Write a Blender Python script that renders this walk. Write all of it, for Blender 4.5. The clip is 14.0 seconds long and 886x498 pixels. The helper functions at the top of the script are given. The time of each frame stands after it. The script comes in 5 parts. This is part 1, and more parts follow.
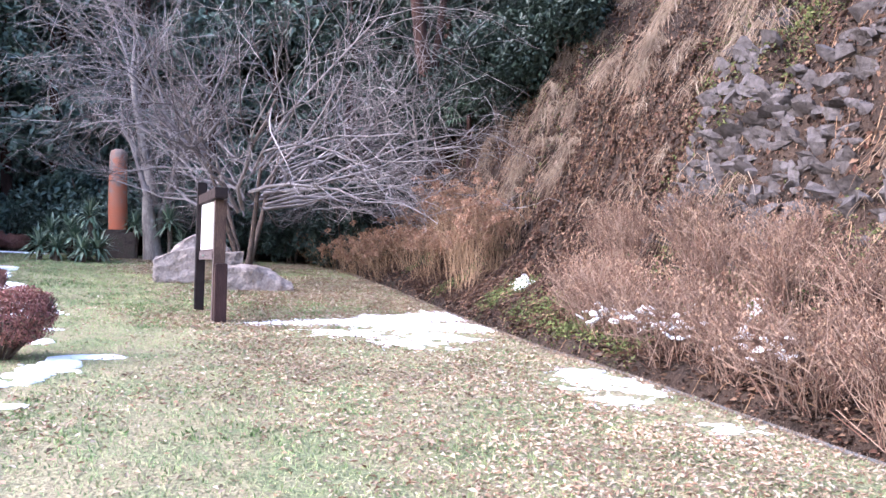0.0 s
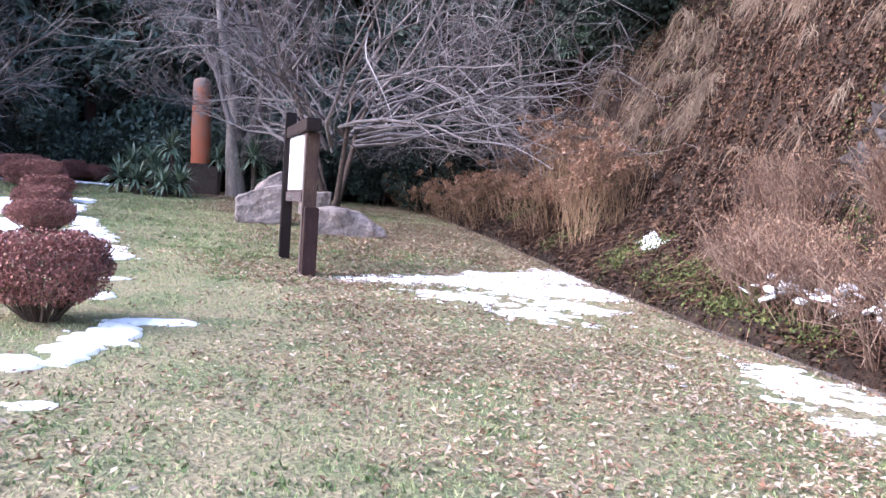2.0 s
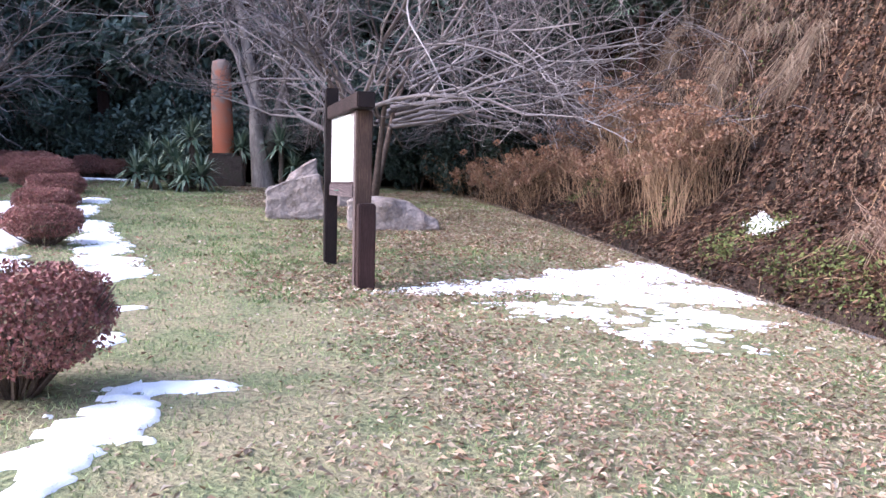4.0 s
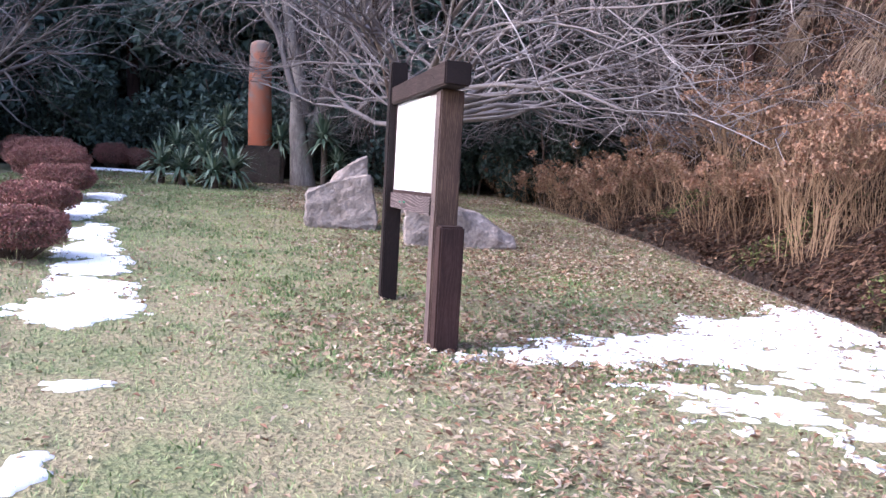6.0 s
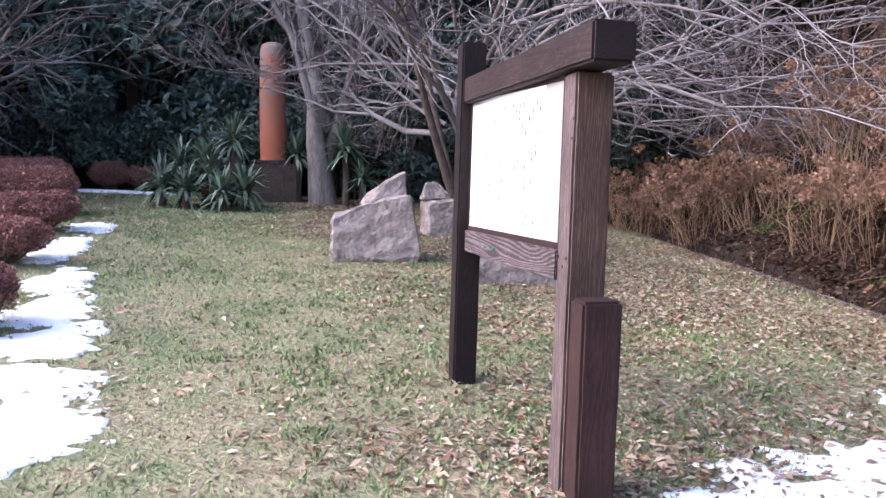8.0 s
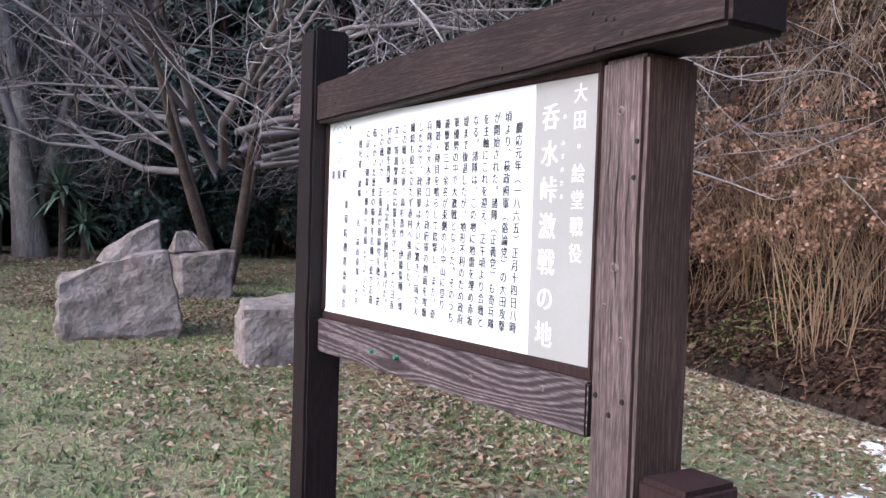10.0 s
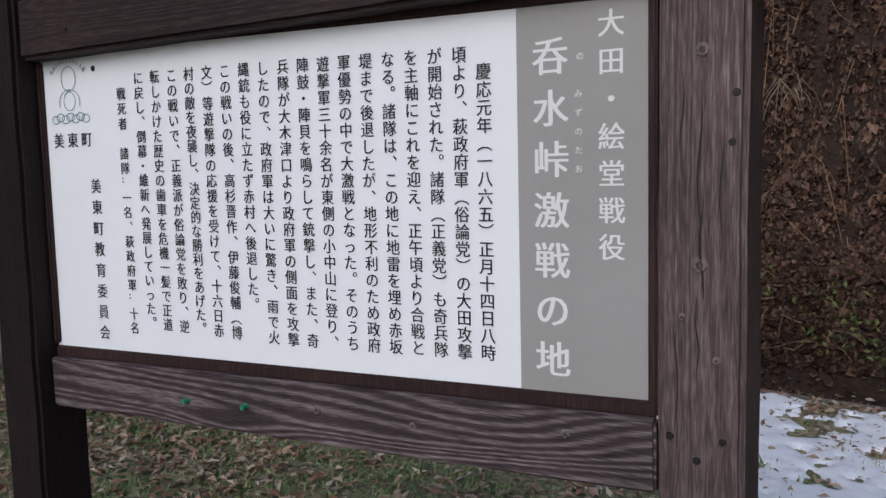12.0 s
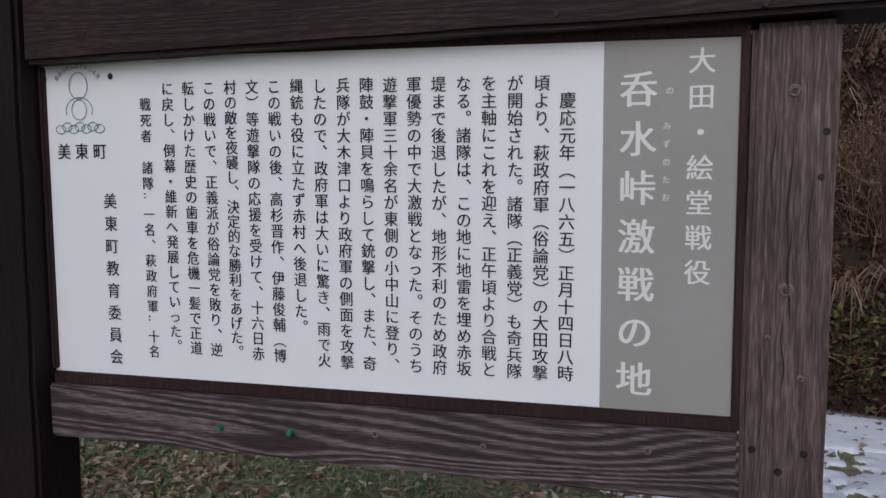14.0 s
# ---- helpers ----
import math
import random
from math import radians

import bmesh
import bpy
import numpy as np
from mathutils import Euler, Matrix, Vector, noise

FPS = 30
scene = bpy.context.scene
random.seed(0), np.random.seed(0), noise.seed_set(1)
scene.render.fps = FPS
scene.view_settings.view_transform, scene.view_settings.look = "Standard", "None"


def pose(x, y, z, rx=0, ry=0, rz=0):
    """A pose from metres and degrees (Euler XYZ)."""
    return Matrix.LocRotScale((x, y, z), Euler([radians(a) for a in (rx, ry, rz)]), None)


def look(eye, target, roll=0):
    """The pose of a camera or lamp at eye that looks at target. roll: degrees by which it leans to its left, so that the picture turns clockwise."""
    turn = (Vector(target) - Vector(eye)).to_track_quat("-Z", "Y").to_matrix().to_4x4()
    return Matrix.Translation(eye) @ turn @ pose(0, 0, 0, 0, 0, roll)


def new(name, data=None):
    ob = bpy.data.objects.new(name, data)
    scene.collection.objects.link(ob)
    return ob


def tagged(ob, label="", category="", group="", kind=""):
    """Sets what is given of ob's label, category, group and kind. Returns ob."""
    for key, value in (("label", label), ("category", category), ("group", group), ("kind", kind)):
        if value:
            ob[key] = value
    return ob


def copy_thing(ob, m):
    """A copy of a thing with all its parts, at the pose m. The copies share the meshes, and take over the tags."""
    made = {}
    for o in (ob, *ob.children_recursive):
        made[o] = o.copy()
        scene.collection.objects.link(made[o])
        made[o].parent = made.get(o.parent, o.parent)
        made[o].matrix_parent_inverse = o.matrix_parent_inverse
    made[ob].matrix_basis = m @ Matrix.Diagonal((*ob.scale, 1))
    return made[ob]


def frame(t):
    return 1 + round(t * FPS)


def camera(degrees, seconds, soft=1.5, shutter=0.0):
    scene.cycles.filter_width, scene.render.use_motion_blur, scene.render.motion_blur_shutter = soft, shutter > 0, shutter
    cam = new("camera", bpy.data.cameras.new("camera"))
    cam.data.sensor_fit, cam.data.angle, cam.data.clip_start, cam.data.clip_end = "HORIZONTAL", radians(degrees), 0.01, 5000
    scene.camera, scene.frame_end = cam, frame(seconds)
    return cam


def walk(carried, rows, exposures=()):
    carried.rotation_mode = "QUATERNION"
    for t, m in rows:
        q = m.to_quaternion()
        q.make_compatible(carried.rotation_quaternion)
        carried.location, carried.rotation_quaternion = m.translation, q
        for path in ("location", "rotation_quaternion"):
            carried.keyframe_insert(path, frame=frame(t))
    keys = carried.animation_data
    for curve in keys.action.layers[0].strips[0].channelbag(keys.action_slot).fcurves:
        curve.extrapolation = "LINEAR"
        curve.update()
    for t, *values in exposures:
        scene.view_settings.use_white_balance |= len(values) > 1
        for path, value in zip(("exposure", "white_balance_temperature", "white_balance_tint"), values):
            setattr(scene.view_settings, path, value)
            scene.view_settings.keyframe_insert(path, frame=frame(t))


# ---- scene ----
cam = camera(56.0, 14.0)
PATH = [
    (0, (0.58, -0.737, 1.608), (1.356, 1.107, 1.6), 0.5),
    (0.5, (0.711, -0.133, 1.6), (1.385, 1.749, 1.552), -0.4),
    (1, (0.707, 0.359, 1.577), (1.326, 2.26, 1.518), 1.1),
    (1.5, (0.679, 1.044, 1.61), (1.313, 2.937, 1.482), 1.2),
    (2, (0.763, 1.56, 1.65), (1.368, 3.461, 1.502), 2.6),
    (2.5, (0.767, 2.128, 1.683), (1.343, 4.037, 1.527), 1.6),
    (3, (0.747, 2.781, 1.683), (1.313, 4.691, 1.51), 1.2),
    (3.2, (0.746, 3.002, 1.695), (1.307, 4.913, 1.513), 0.8),
    (5.3, (0.881, 5.975, 1.758), (1.429, 7.886, 1.551), -0.1),
    (5.5, (0.922, 6.29, 1.794), (1.472, 8.203, 1.596), 1.4),
    (6, (0.965, 7.058, 1.769), (1.433, 8.991, 1.564), 2.0),
    (6.5, (0.971, 7.801, 1.797), (1.468, 9.724, 1.563), 1.4),
    (7, (1.003, 8.514, 1.848), (1.426, 10.451, 1.584), 0.5),
    (7.2, (0.988, 8.771, 1.854), (1.41, 10.709, 1.597), 0.5),
    (9.3, (1.032, 11.214, 1.919), (1.658, 13.113, 1.867), 1.7),
    (9.5, (1.006, 11.426, 1.881), (1.73, 13.29, 1.845), 2.2),
    (10, (0.952, 11.918, 1.931), (1.991, 13.625, 1.849), 0.7),
    (10.5, (0.975, 12.351, 1.982), (2.296, 13.847, 1.863), -0.9),
    (11, (0.95, 12.716, 2.033), (2.473, 13.993, 1.806), 0.7),
    (11.5, (0.843, 12.952, 2.089), (2.492, 14.047, 1.805), -1.2),
    (12, (0.84, 13.187, 2.03), (2.582, 14.142, 1.799), -2.0),
    (12.5, (0.843, 13.322, 2.057), (2.612, 14.219, 1.798), -0.5),
    (13, (0.749, 13.485, 2.061), (2.579, 14.255, 1.818), -2.0),
    (13.5, (0.674, 13.589, 2.088), (2.539, 14.269, 1.848), -1.1),
    (14, (0.632, 13.633, 2.091), (2.512, 14.273, 1.857), -0.7),
]
walk(cam, [(t, look(eye, target, roll)) for t, eye, target, roll in PATH],
     [(0.0, 2.15, 5380, 21), (1.5, 1.8, 5380, 22), (3.0, 1.72, 5450, 22), (7.0, 1.66, 5530, 23), (9.5, 1.45, 5550, 20), (10.1, 0.8, 5450, 15), (10.6, 0.1, 5380, 12), (11.1, -0.2, 5540, 12), (11.6, -0.42, 5540, 12), (12.5, -0.82, 5540, 12), (14.0, -0.97, 5540, 12)])

# ---- light: a bright overcast winter sky ----
world = bpy.data.worlds.new("sky")
scene.world = world
world.use_nodes = True
wn, wl = world.node_tree.nodes, world.node_tree.links
sky = wn.new("ShaderNodeTexSky")
sky.sky_type = "NISHITA"
sky.sun_disc = False
sky.sun_elevation, sky.sun_rotation = radians(37), radians(274)
sky.air_density, sky.dust_density = 1.2, 4.0
wn["Background"].inputs["Strength"].default_value = 0.15
wl.new(sky.outputs["Color"], wn["Background"].inputs["Color"])
sun_data = bpy.data.lights.new("sun", "SUN")
sun_data.energy, sun_data.angle, sun_data.color = 1.5, radians(65), (1.0, 0.96, 0.93)
sun_ob = new("sun", sun_data)
sun_ob.matrix_world = look((-14, -1, 10.5), (0, 0, 0))

# ---- numbers, noise and mesh helpers ----
rng = np.random.default_rng(7)
TABLE = np.random.default_rng(3).random((256, 256))


def smooth(a, b, v):
    k = np.clip((np.asarray(v, float) - a) / (b - a), 0, 1)
    return k * k * (3 - 2 * k)


def vnoise(x, y, scale=1.0, octaves=3):
    """Value noise from 0 to 1."""
    x, y = np.asarray(x, float) * scale, np.asarray(y, float) * scale
    total, amp, norm = 0, 1.0, 0
    for _ in range(octaves):
        xi, yi = np.floor(x).astype(int), np.floor(y).astype(int)
        fx, fy = x - xi, y - yi
        fx, fy = fx * fx * (3 - 2 * fx), fy * fy * (3 - 2 * fy)
        a, b = TABLE[xi % 256, yi % 256], TABLE[(xi + 1) % 256, yi % 256]
        c, d = TABLE[xi % 256, (yi + 1) % 256], TABLE[(xi + 1) % 256, (yi + 1) % 256]
        total = total + amp * ((a * (1 - fx) + b * fx) * (1 - fy) + (c * (1 - fx) + d * fx) * fy)
        norm += amp
        x, y, amp = x * 2.03 + 17.3, y * 2.03 + 9.1, amp * 0.5
    return total / norm


def ditch_x(y):
    """The lawn's edge along the ditch."""
    return np.interp(y, [-40, 4, 6, 8.3, 9.9, 12.4, 14.7, 16.5, 19.4, 24.8, 30.5, 60],
                     [4.2, 6.03, 6.3, 6.55, 6.65, 7.1, 7.4, 7.65, 7.9, 8.3, 8.7, 10.5])


def lawn_z(x, y):
    x, y = np.asarray(x, float), np.asarray(y, float)
    rise = np.interp(y, [-30, 0, 9, 13, 15.5, 18, 21, 25, 31, 40], [-0.5, 0.04, 0.24, 0.29, 0.36, 0.48, 0.64, 0.84, 1.04, 1.25])
    return rise - 0.035 * np.clip(x - 2.5, -6, 6) + 0.03 * (vnoise(x, y, 0.35, 2) - 0.5)


def ground_z(x, y):
    x, y = np.asarray(x, float), np.asarray(y, float)
    d = x - ditch_x(y)
    z = lawn_z(x, y)
    z = z - 0.24 * smooth(0.0, 0.07, d) * (1 - smooth(0.34, 0.52, d))
    rise = np.interp(d, [0.4, 0.55, 0.9, 1.25, 1.6, 2.1, 2.8, 4.1, 7, 12, 30, 80], [0, 0.1, 0.3, 0.5, 0.8, 1.15, 2.1, 5.0, 8.5, 13, 22, 30])
    rough = (vnoise(x, y, 0.7, 3) - 0.5) * 1.5 + (np.abs(vnoise(x + 31, y, 1.7, 2) - 0.5) - 0.15) * 1.5 + (vnoise(x + 31, y, 4.1, 2) - 0.5) * 0.5
    z = z + rise + rough * smooth(1.0, 3.2, d)
    far = np.maximum(y - 35, 0)
    z = z + np.interp(far, [0, 4, 15, 60], [0, 2.5, 18, 40]) * (1 - 0.5 * smooth(0, 8, d))
    west = np.maximum(-16 - x, 0)
    return z + np.interp(west, [0, 30], [0, 6]) * smooth(10, 25, y)


def euler_m(a, b, c):
    """Rotation matrices, about x, then y, then z."""
    ca, sa, cb, sb, cc, sc = np.cos(a), np.sin(a), np.cos(b), np.sin(b), np.cos(c), np.sin(c)
    o, l = np.zeros_like(ca), np.ones_like(ca)
    rx = np.stack([l, o, o, o, ca, -sa, o, sa, ca], -1).reshape(-1, 3, 3)
    ry = np.stack([cb, o, sb, o, l, o, -sb, o, cb], -1).reshape(-1, 3, 3)
    rz = np.stack([cc, -sc, o, sc, cc, o, o, o, l], -1).reshape(-1, 3, 3)
    return rz @ ry @ rx


def raw_mesh(name, verts, faces, smooth_shade=False):
    """A mesh from arrays: verts (n, 3), faces (m, k), all of one number of corners."""
    verts, faces = np.asarray(verts, np.float32), np.asarray(faces, np.int32)
    me = bpy.data.meshes.new(name)
    m, k = faces.shape
    me.vertices.add(len(verts))
    me.vertices.foreach_set("co", verts.ravel())
    me.loops.add(m * k)
    me.loops.foreach_set("vertex_index", faces.ravel())
    me.polygons.add(m)
    me.polygons.foreach_set("loop_start", np.arange(0, m * k, k, dtype=np.int32))
    me.polygons.foreach_set("use_smooth", np.full(m, smooth_shade))
    me.update(calc_edges=True)
    return me


def scatter_mesh(name, tv, tf, rot, size, place):
    """Many copies of one small shape in one mesh."""
    tv, tf = np.asarray(tv, float), np.asarray(tf)
    size = np.asarray(size, float)
    if size.ndim == 1:
        size = size[:, None]
    v = np.einsum("kij,knj->kni", rot, tv[None] * size[:, None, :]) + np.asarray(place)[:, None, :]
    f = tf[None] + (np.arange(len(v)) * len(tv))[:, None, None]
    return raw_mesh(name, v.reshape(-1, 3), f.reshape(-1, tf.shape[1]))


def grow_tubes(lines, sides=3):
    """Tapered tubes: lines of (points, radii), all with the same number of points."""
    pts = np.array([p for p, _ in lines], float)
    rad = np.array([r for _, r in lines], float)
    k, n, _ = pts.shape
    t = np.gradient(pts, axis=1)
    t /= np.linalg.norm(t, axis=2, keepdims=True) + 1e-9
    ref = np.where(np.abs(t[..., 2:3]) < 0.9, np.array([0, 0, 1.0]), np.array([1.0, 0, 0]))
    u = np.cross(t, ref)
    u /= np.linalg.norm(u, axis=2, keepdims=True) + 1e-9
    w = np.cross(t, u)
    a = np.arange(sides) * 2 * np.pi / sides
    ring = pts[:, :, None] + rad[:, :, None, None] * (np.cos(a)[None, None, :, None] * u[:, :, None] + np.sin(a)[None, None, :, None] * w[:, :, None])
    idx = np.arange(k * n * sides).reshape(k, n, sides)
    nx = np.roll(idx, -1, axis=2)
    f = np.stack([idx[:, :-1], nx[:, :-1], nx[:, 1:], idx[:, 1:]], -1).reshape(-1, 4)
    return ring.reshape(-1, 3), f


def merge(*pairs):
    vs, fs, o = [], [], 0
    for v, f in pairs:
        vs.append(v)
        fs.append(f + o)
        o += len(v)
    return np.concatenate(vs), np.concatenate(fs)


def thing(name, label, category, at=(0, 0, 0), turn=0, group="", kind=""):
    ob = new(name)
    ob.empty_display_size = 0.2
    ob.matrix_basis = pose(*at, 0, 0, turn)
    return tagged(ob, label, category, group, kind)


def single(name, me, material, label, category, at=(0, 0, 0), turn=0, group="", kind=""):
    ob = new(name, me)
    ob.matrix_basis = pose(*at, 0, 0, turn)
    me.materials.append(material)
    return tagged(ob, label, category, group, kind)


def part(name, bm, material, parent, label=""):
    """Links a bmesh or a mesh as one part under a thing."""
    if isinstance(bm, bmesh.types.BMesh):
        me = bpy.data.meshes.new(name)
        bm.to_mesh(me)
        bm.free()
    else:
        me = bm
    if not me.materials:
        me.materials.append(material)
    ob = new(name, me)
    ob.parent = parent
    return tagged(ob, label)


def block(x0, x1, y0, y1, z0, z1, bevel=0.008, tilt=0.0, rough=0.0, cuts=0):
    """A bevelled beam; tilt lowers its low-y end; rough gives a worn surface."""
    bm = bmesh.new()
    bmesh.ops.create_cube(bm, size=1)
    for v in bm.verts:
        v.co = Vector(((x0 + x1) / 2 + v.co.x * (x1 - x0), (y0 + y1) / 2 + v.co.y * (y1 - y0), (z0 + z1) / 2 + v.co.z * (z1 - z0)))
    if bevel:
        bmesh.ops.bevel(bm, geom=list(bm.edges), offset=bevel, segments=2, affect="EDGES")
    if cuts:
        axis = max(range(3), key=lambda i: (x1 - x0, y1 - y0, z1 - z0)[i])
        lo, hi = ((x0, x1), (y0, y1), (z0, z1))[axis]
        for i in range(1, cuts):
            co, no = [0, 0, 0], [0, 0, 0]
            co[axis], no[axis] = lo + (hi - lo) * i / cuts, 1
            bmesh.ops.bisect_plane(bm, geom=list(bm.verts) + list(bm.edges) + list(bm.faces), plane_co=co, plane_no=no)
    for v in bm.verts:
        if rough:
            v.co += noise.noise_vector(v.co * 4.0) * rough
        v.co.z += tilt * (v.co.y - (y0 + y1) / 2)
    return bm


# ---- materials ----
def tree_of(name):
    m = bpy.data.materials.new(name)
    m.use_nodes = True
    return m, m.node_tree.nodes, m.node_tree.links, m.node_tree.nodes["Principled BSDF"]


def ramp(n, cols):
    r = n.new("ShaderNodeValToRGB")
    while len(r.color_ramp.elements) < len(cols):
        r.color_ramp.elements.new(0.5)
    for i, c in enumerate(cols):
        stop, col = c if len(c) == 2 else (0.3 + 0.4 * i / max(1, len(cols) - 1), c)
        r.color_ramp.elements[i].position, r.color_ramp.elements[i].color = stop, (*col, 1)
    return r


def surface(name, cols, scale=6.0, rough=0.85, bump=0.3, fine=40.0, stretch=(1, 1, 1), dist=0.02, world_space=False, grain=0.55):
    """Grain, stains and relief at two scales."""
    m, n, l, b = tree_of(name)
    if world_space:
        src = n.new("ShaderNodeNewGeometry").outputs["Position"]
    else:
        src = n.new("ShaderNodeTexCoord").outputs["Object"]
    mp = n.new("ShaderNodeMapping")
    mp.inputs["Scale"].default_value = stretch
    l.new(src, mp.inputs["Vector"])
    big, small = n.new("ShaderNodeTexNoise"), n.new("ShaderNodeTexNoise")
    big.inputs["Scale"].default_value, small.inputs["Scale"].default_value = scale, fine
    big.inputs["Detail"].default_value, small.inputs["Detail"].default_value = 6, 5
    big.inputs["Roughness"].default_value = 0.62
    l.new(mp.outputs[0], big.inputs["Vector"])
    l.new(mp.outputs[0], small.inputs["Vector"])
    r = ramp(n, cols)
    l.new(big.outputs["Fac"], r.inputs["Fac"])
    mix = n.new("ShaderNodeMix")
    mix.data_type, mix.blend_type = "RGBA", "OVERLAY"
    mix.inputs["Factor"].default_value = grain
    l.new(r.outputs["Color"], mix.inputs["A"])
    l.new(small.outputs["Fac"], mix.inputs["B"])
    l.new(mix.outputs["Result"], b.inputs["Base Color"])
    bp = n.new("ShaderNodeBump")
    bp.inputs["Strength"].default_value, bp.inputs["Distance"].default_value = bump, dist
    l.new(small.outputs["Fac"], bp.inputs["Height"])
    l.new(bp.outputs[0], b.inputs["Normal"])
    b.inputs["Roughness"].default_value = rough
    b.inputs["Specular IOR Level"].default_value = 0.25
    return m


def leafy(name, cols, rough=0.7, gloss=0.25, through_light=0.0):
    """Small pieces, each with a shade of its own."""
    m, n, l, b = tree_of(name)
    g = n.new("ShaderNodeNewGeometry")
    r = ramp(n, [(i / max(1, len(cols) - 1), c) for i, c in enumerate(cols)])
    l.new(g.outputs["Random Per Island"], r.inputs["Fac"])
    t = n.new("ShaderNodeTexNoise")
    t.inputs["Scale"].default_value = 1.1
    l.new(g.outputs["Position"], t.inputs["Vector"])
    mix = n.new("ShaderNodeMix")
    mix.data_type, mix.blend_type = "RGBA", "OVERLAY"
    mix.inputs["Factor"].default_value = 0.6
    l.new(r.outputs["Color"], mix.inputs["A"])
    l.new(t.outputs["Fac"], mix.inputs["B"])
    l.new(mix.outputs["Result"], b.inputs["Base Color"])
    b.inputs["Roughness"].default_value = rough
    b.inputs["Specular IOR Level"].default_value = gloss
    return m


def plain(name, col, rough=0.6, metal=0.0):
    m, n, l, b = tree_of(name)
    b.inputs["Base Color"].default_value = (*col, 1)
    b.inputs["Roughness"].default_value, b.inputs["Metallic"].default_value = rough, metal
    return m


def timber(name, stretch, dark, mid, light, rings=0.05):
    """Weathered timber: growth rings drawn out along the grain, grey fibres, cracks."""
    m, n, l, b = tree_of(name)
    co = n.new("ShaderNodeTexCoord")
    mp = n.new("ShaderNodeMapping")
    mp.inputs["Scale"].default_value = stretch
    l.new(co.outputs["Object"], mp.inputs["Vector"])
    flow, fibre, stain = (n.new("ShaderNodeTexNoise") for _ in range(3))
    flow.inputs["Scale"].default_value, flow.inputs["Detail"].default_value, flow.inputs["Distortion"].default_value = 0.75, 1.0, 0.9
    fibre.inputs["Scale"].default_value, fibre.inputs["Detail"].default_value = 34, 4
    stain.inputs["Scale"].default_value, stain.inputs["Detail"].default_value = 2.3, 5
    for t in (flow, fibre):
        l.new(mp.outputs[0], t.inputs["Vector"])
    l.new(co.outputs["Object"], stain.inputs["Vector"])
    bend = n.new("ShaderNodeMath")
    bend.operation = "MULTIPLY"
    bend.inputs[1].default_value = 92.0
    l.new(flow.outputs["Fac"], bend.inputs[0])
    across = n.new("ShaderNodeVectorMath")
    across.operation = "DOT_PRODUCT"
    across.inputs[1].default_value = (200, 0, 250) if stretch[1] < 1 else (150, 210, 0)
    l.new(co.outputs["Object"], across.inputs[0])
    mul = n.new("ShaderNodeMath")
    mul.operation = "ADD"
    l.new(bend.outputs[0], mul.inputs[0])
    l.new(across.outputs["Value"], mul.inputs[1])
    sine = n.new("ShaderNodeMath")
    sine.operation = "SINE"
    l.new(mul.outputs[0], sine.inputs[0])
    half = n.new("ShaderNodeMath")
    half.operation = "MULTIPLY_ADD"
    half.inputs[1].default_value, half.inputs[2].default_value = rings, 0.24
    l.new(sine.outputs[0], half.inputs[0])
    add = n.new("ShaderNodeMath")
    add.operation = "MULTIPLY_ADD"
    add.inputs[1].default_value = 0.55
    l.new(fibre.outputs["Fac"], add.inputs[0])
    l.new(half.outputs[0], add.inputs[2])
    r = ramp(n, [(0.26, dark), (0.51, mid), (0.80, light)])
    l.new(add.outputs[0], r.inputs["Fac"])
    mix = n.new("ShaderNodeMix")
    mix.data_type, mix.blend_type = "RGBA", "OVERLAY"
    mix.inputs["Factor"].default_value = 0.7
    l.new(r.outputs["Color"], mix.inputs["A"])
    l.new(stain.outputs["Fac"], mix.inputs["B"])
    l.new(mix.outputs["Result"], b.inputs["Base Color"])
    bp = n.new("ShaderNodeBump")
    bp.inputs["Strength"].default_value, bp.inputs["Distance"].default_value = 0.5, 0.004
    l.new(add.outputs[0], bp.inputs["Height"])
    l.new(bp.outputs[0], b.inputs["Normal"])
    b.inputs["Roughness"].default_value = 0.75
    b.inputs["Specular IOR Level"].default_value = 0.3
    return m


M_LAWN = surface("lawn", [(0.150, 0.165, 0.080), (0.200, 0.200, 0.108), (0.270, 0.228, 0.138), (0.160, 0.178, 0.086), (0.285, 0.245, 0.155)], 0.75, 0.95, 1.0, 26, dist=0.04, world_space=True, grain=0.85)
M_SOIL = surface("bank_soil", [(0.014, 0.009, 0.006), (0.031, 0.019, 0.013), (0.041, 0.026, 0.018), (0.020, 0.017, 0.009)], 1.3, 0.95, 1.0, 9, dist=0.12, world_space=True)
M_GRASS = leafy("grass", [(0.125, 0.180, 0.060), (0.215, 0.265, 0.100), (0.340, 0.325, 0.165), (0.170, 0.235, 0.078), (0.410, 0.375, 0.205)])
M_TURF = leafy("green_turf", [(0.140, 0.205, 0.082), (0.205, 0.265, 0.118), (0.275, 0.325, 0.150), (0.350, 0.350, 0.180)])
M_FALLEN = leafy("fallen_leaves", [(0.300, 0.222, 0.145), (0.400, 0.320, 0.230), (0.200, 0.125, 0.078), (0.340, 0.255, 0.170), (0.470, 0.400, 0.310), (0.265, 0.140, 0.088), (0.140, 0.092, 0.058)])
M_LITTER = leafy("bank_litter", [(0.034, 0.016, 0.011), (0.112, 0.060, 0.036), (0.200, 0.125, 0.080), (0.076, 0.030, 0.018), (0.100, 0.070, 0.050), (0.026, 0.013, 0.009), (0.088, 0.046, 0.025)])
M_BROWN = leafy("brown_leaves", [(0.150, 0.072, 0.038), (0.240, 0.140, 0.078), (0.320, 0.210, 0.125), (0.085, 0.040, 0.022), (0.190, 0.085, 0.045)])
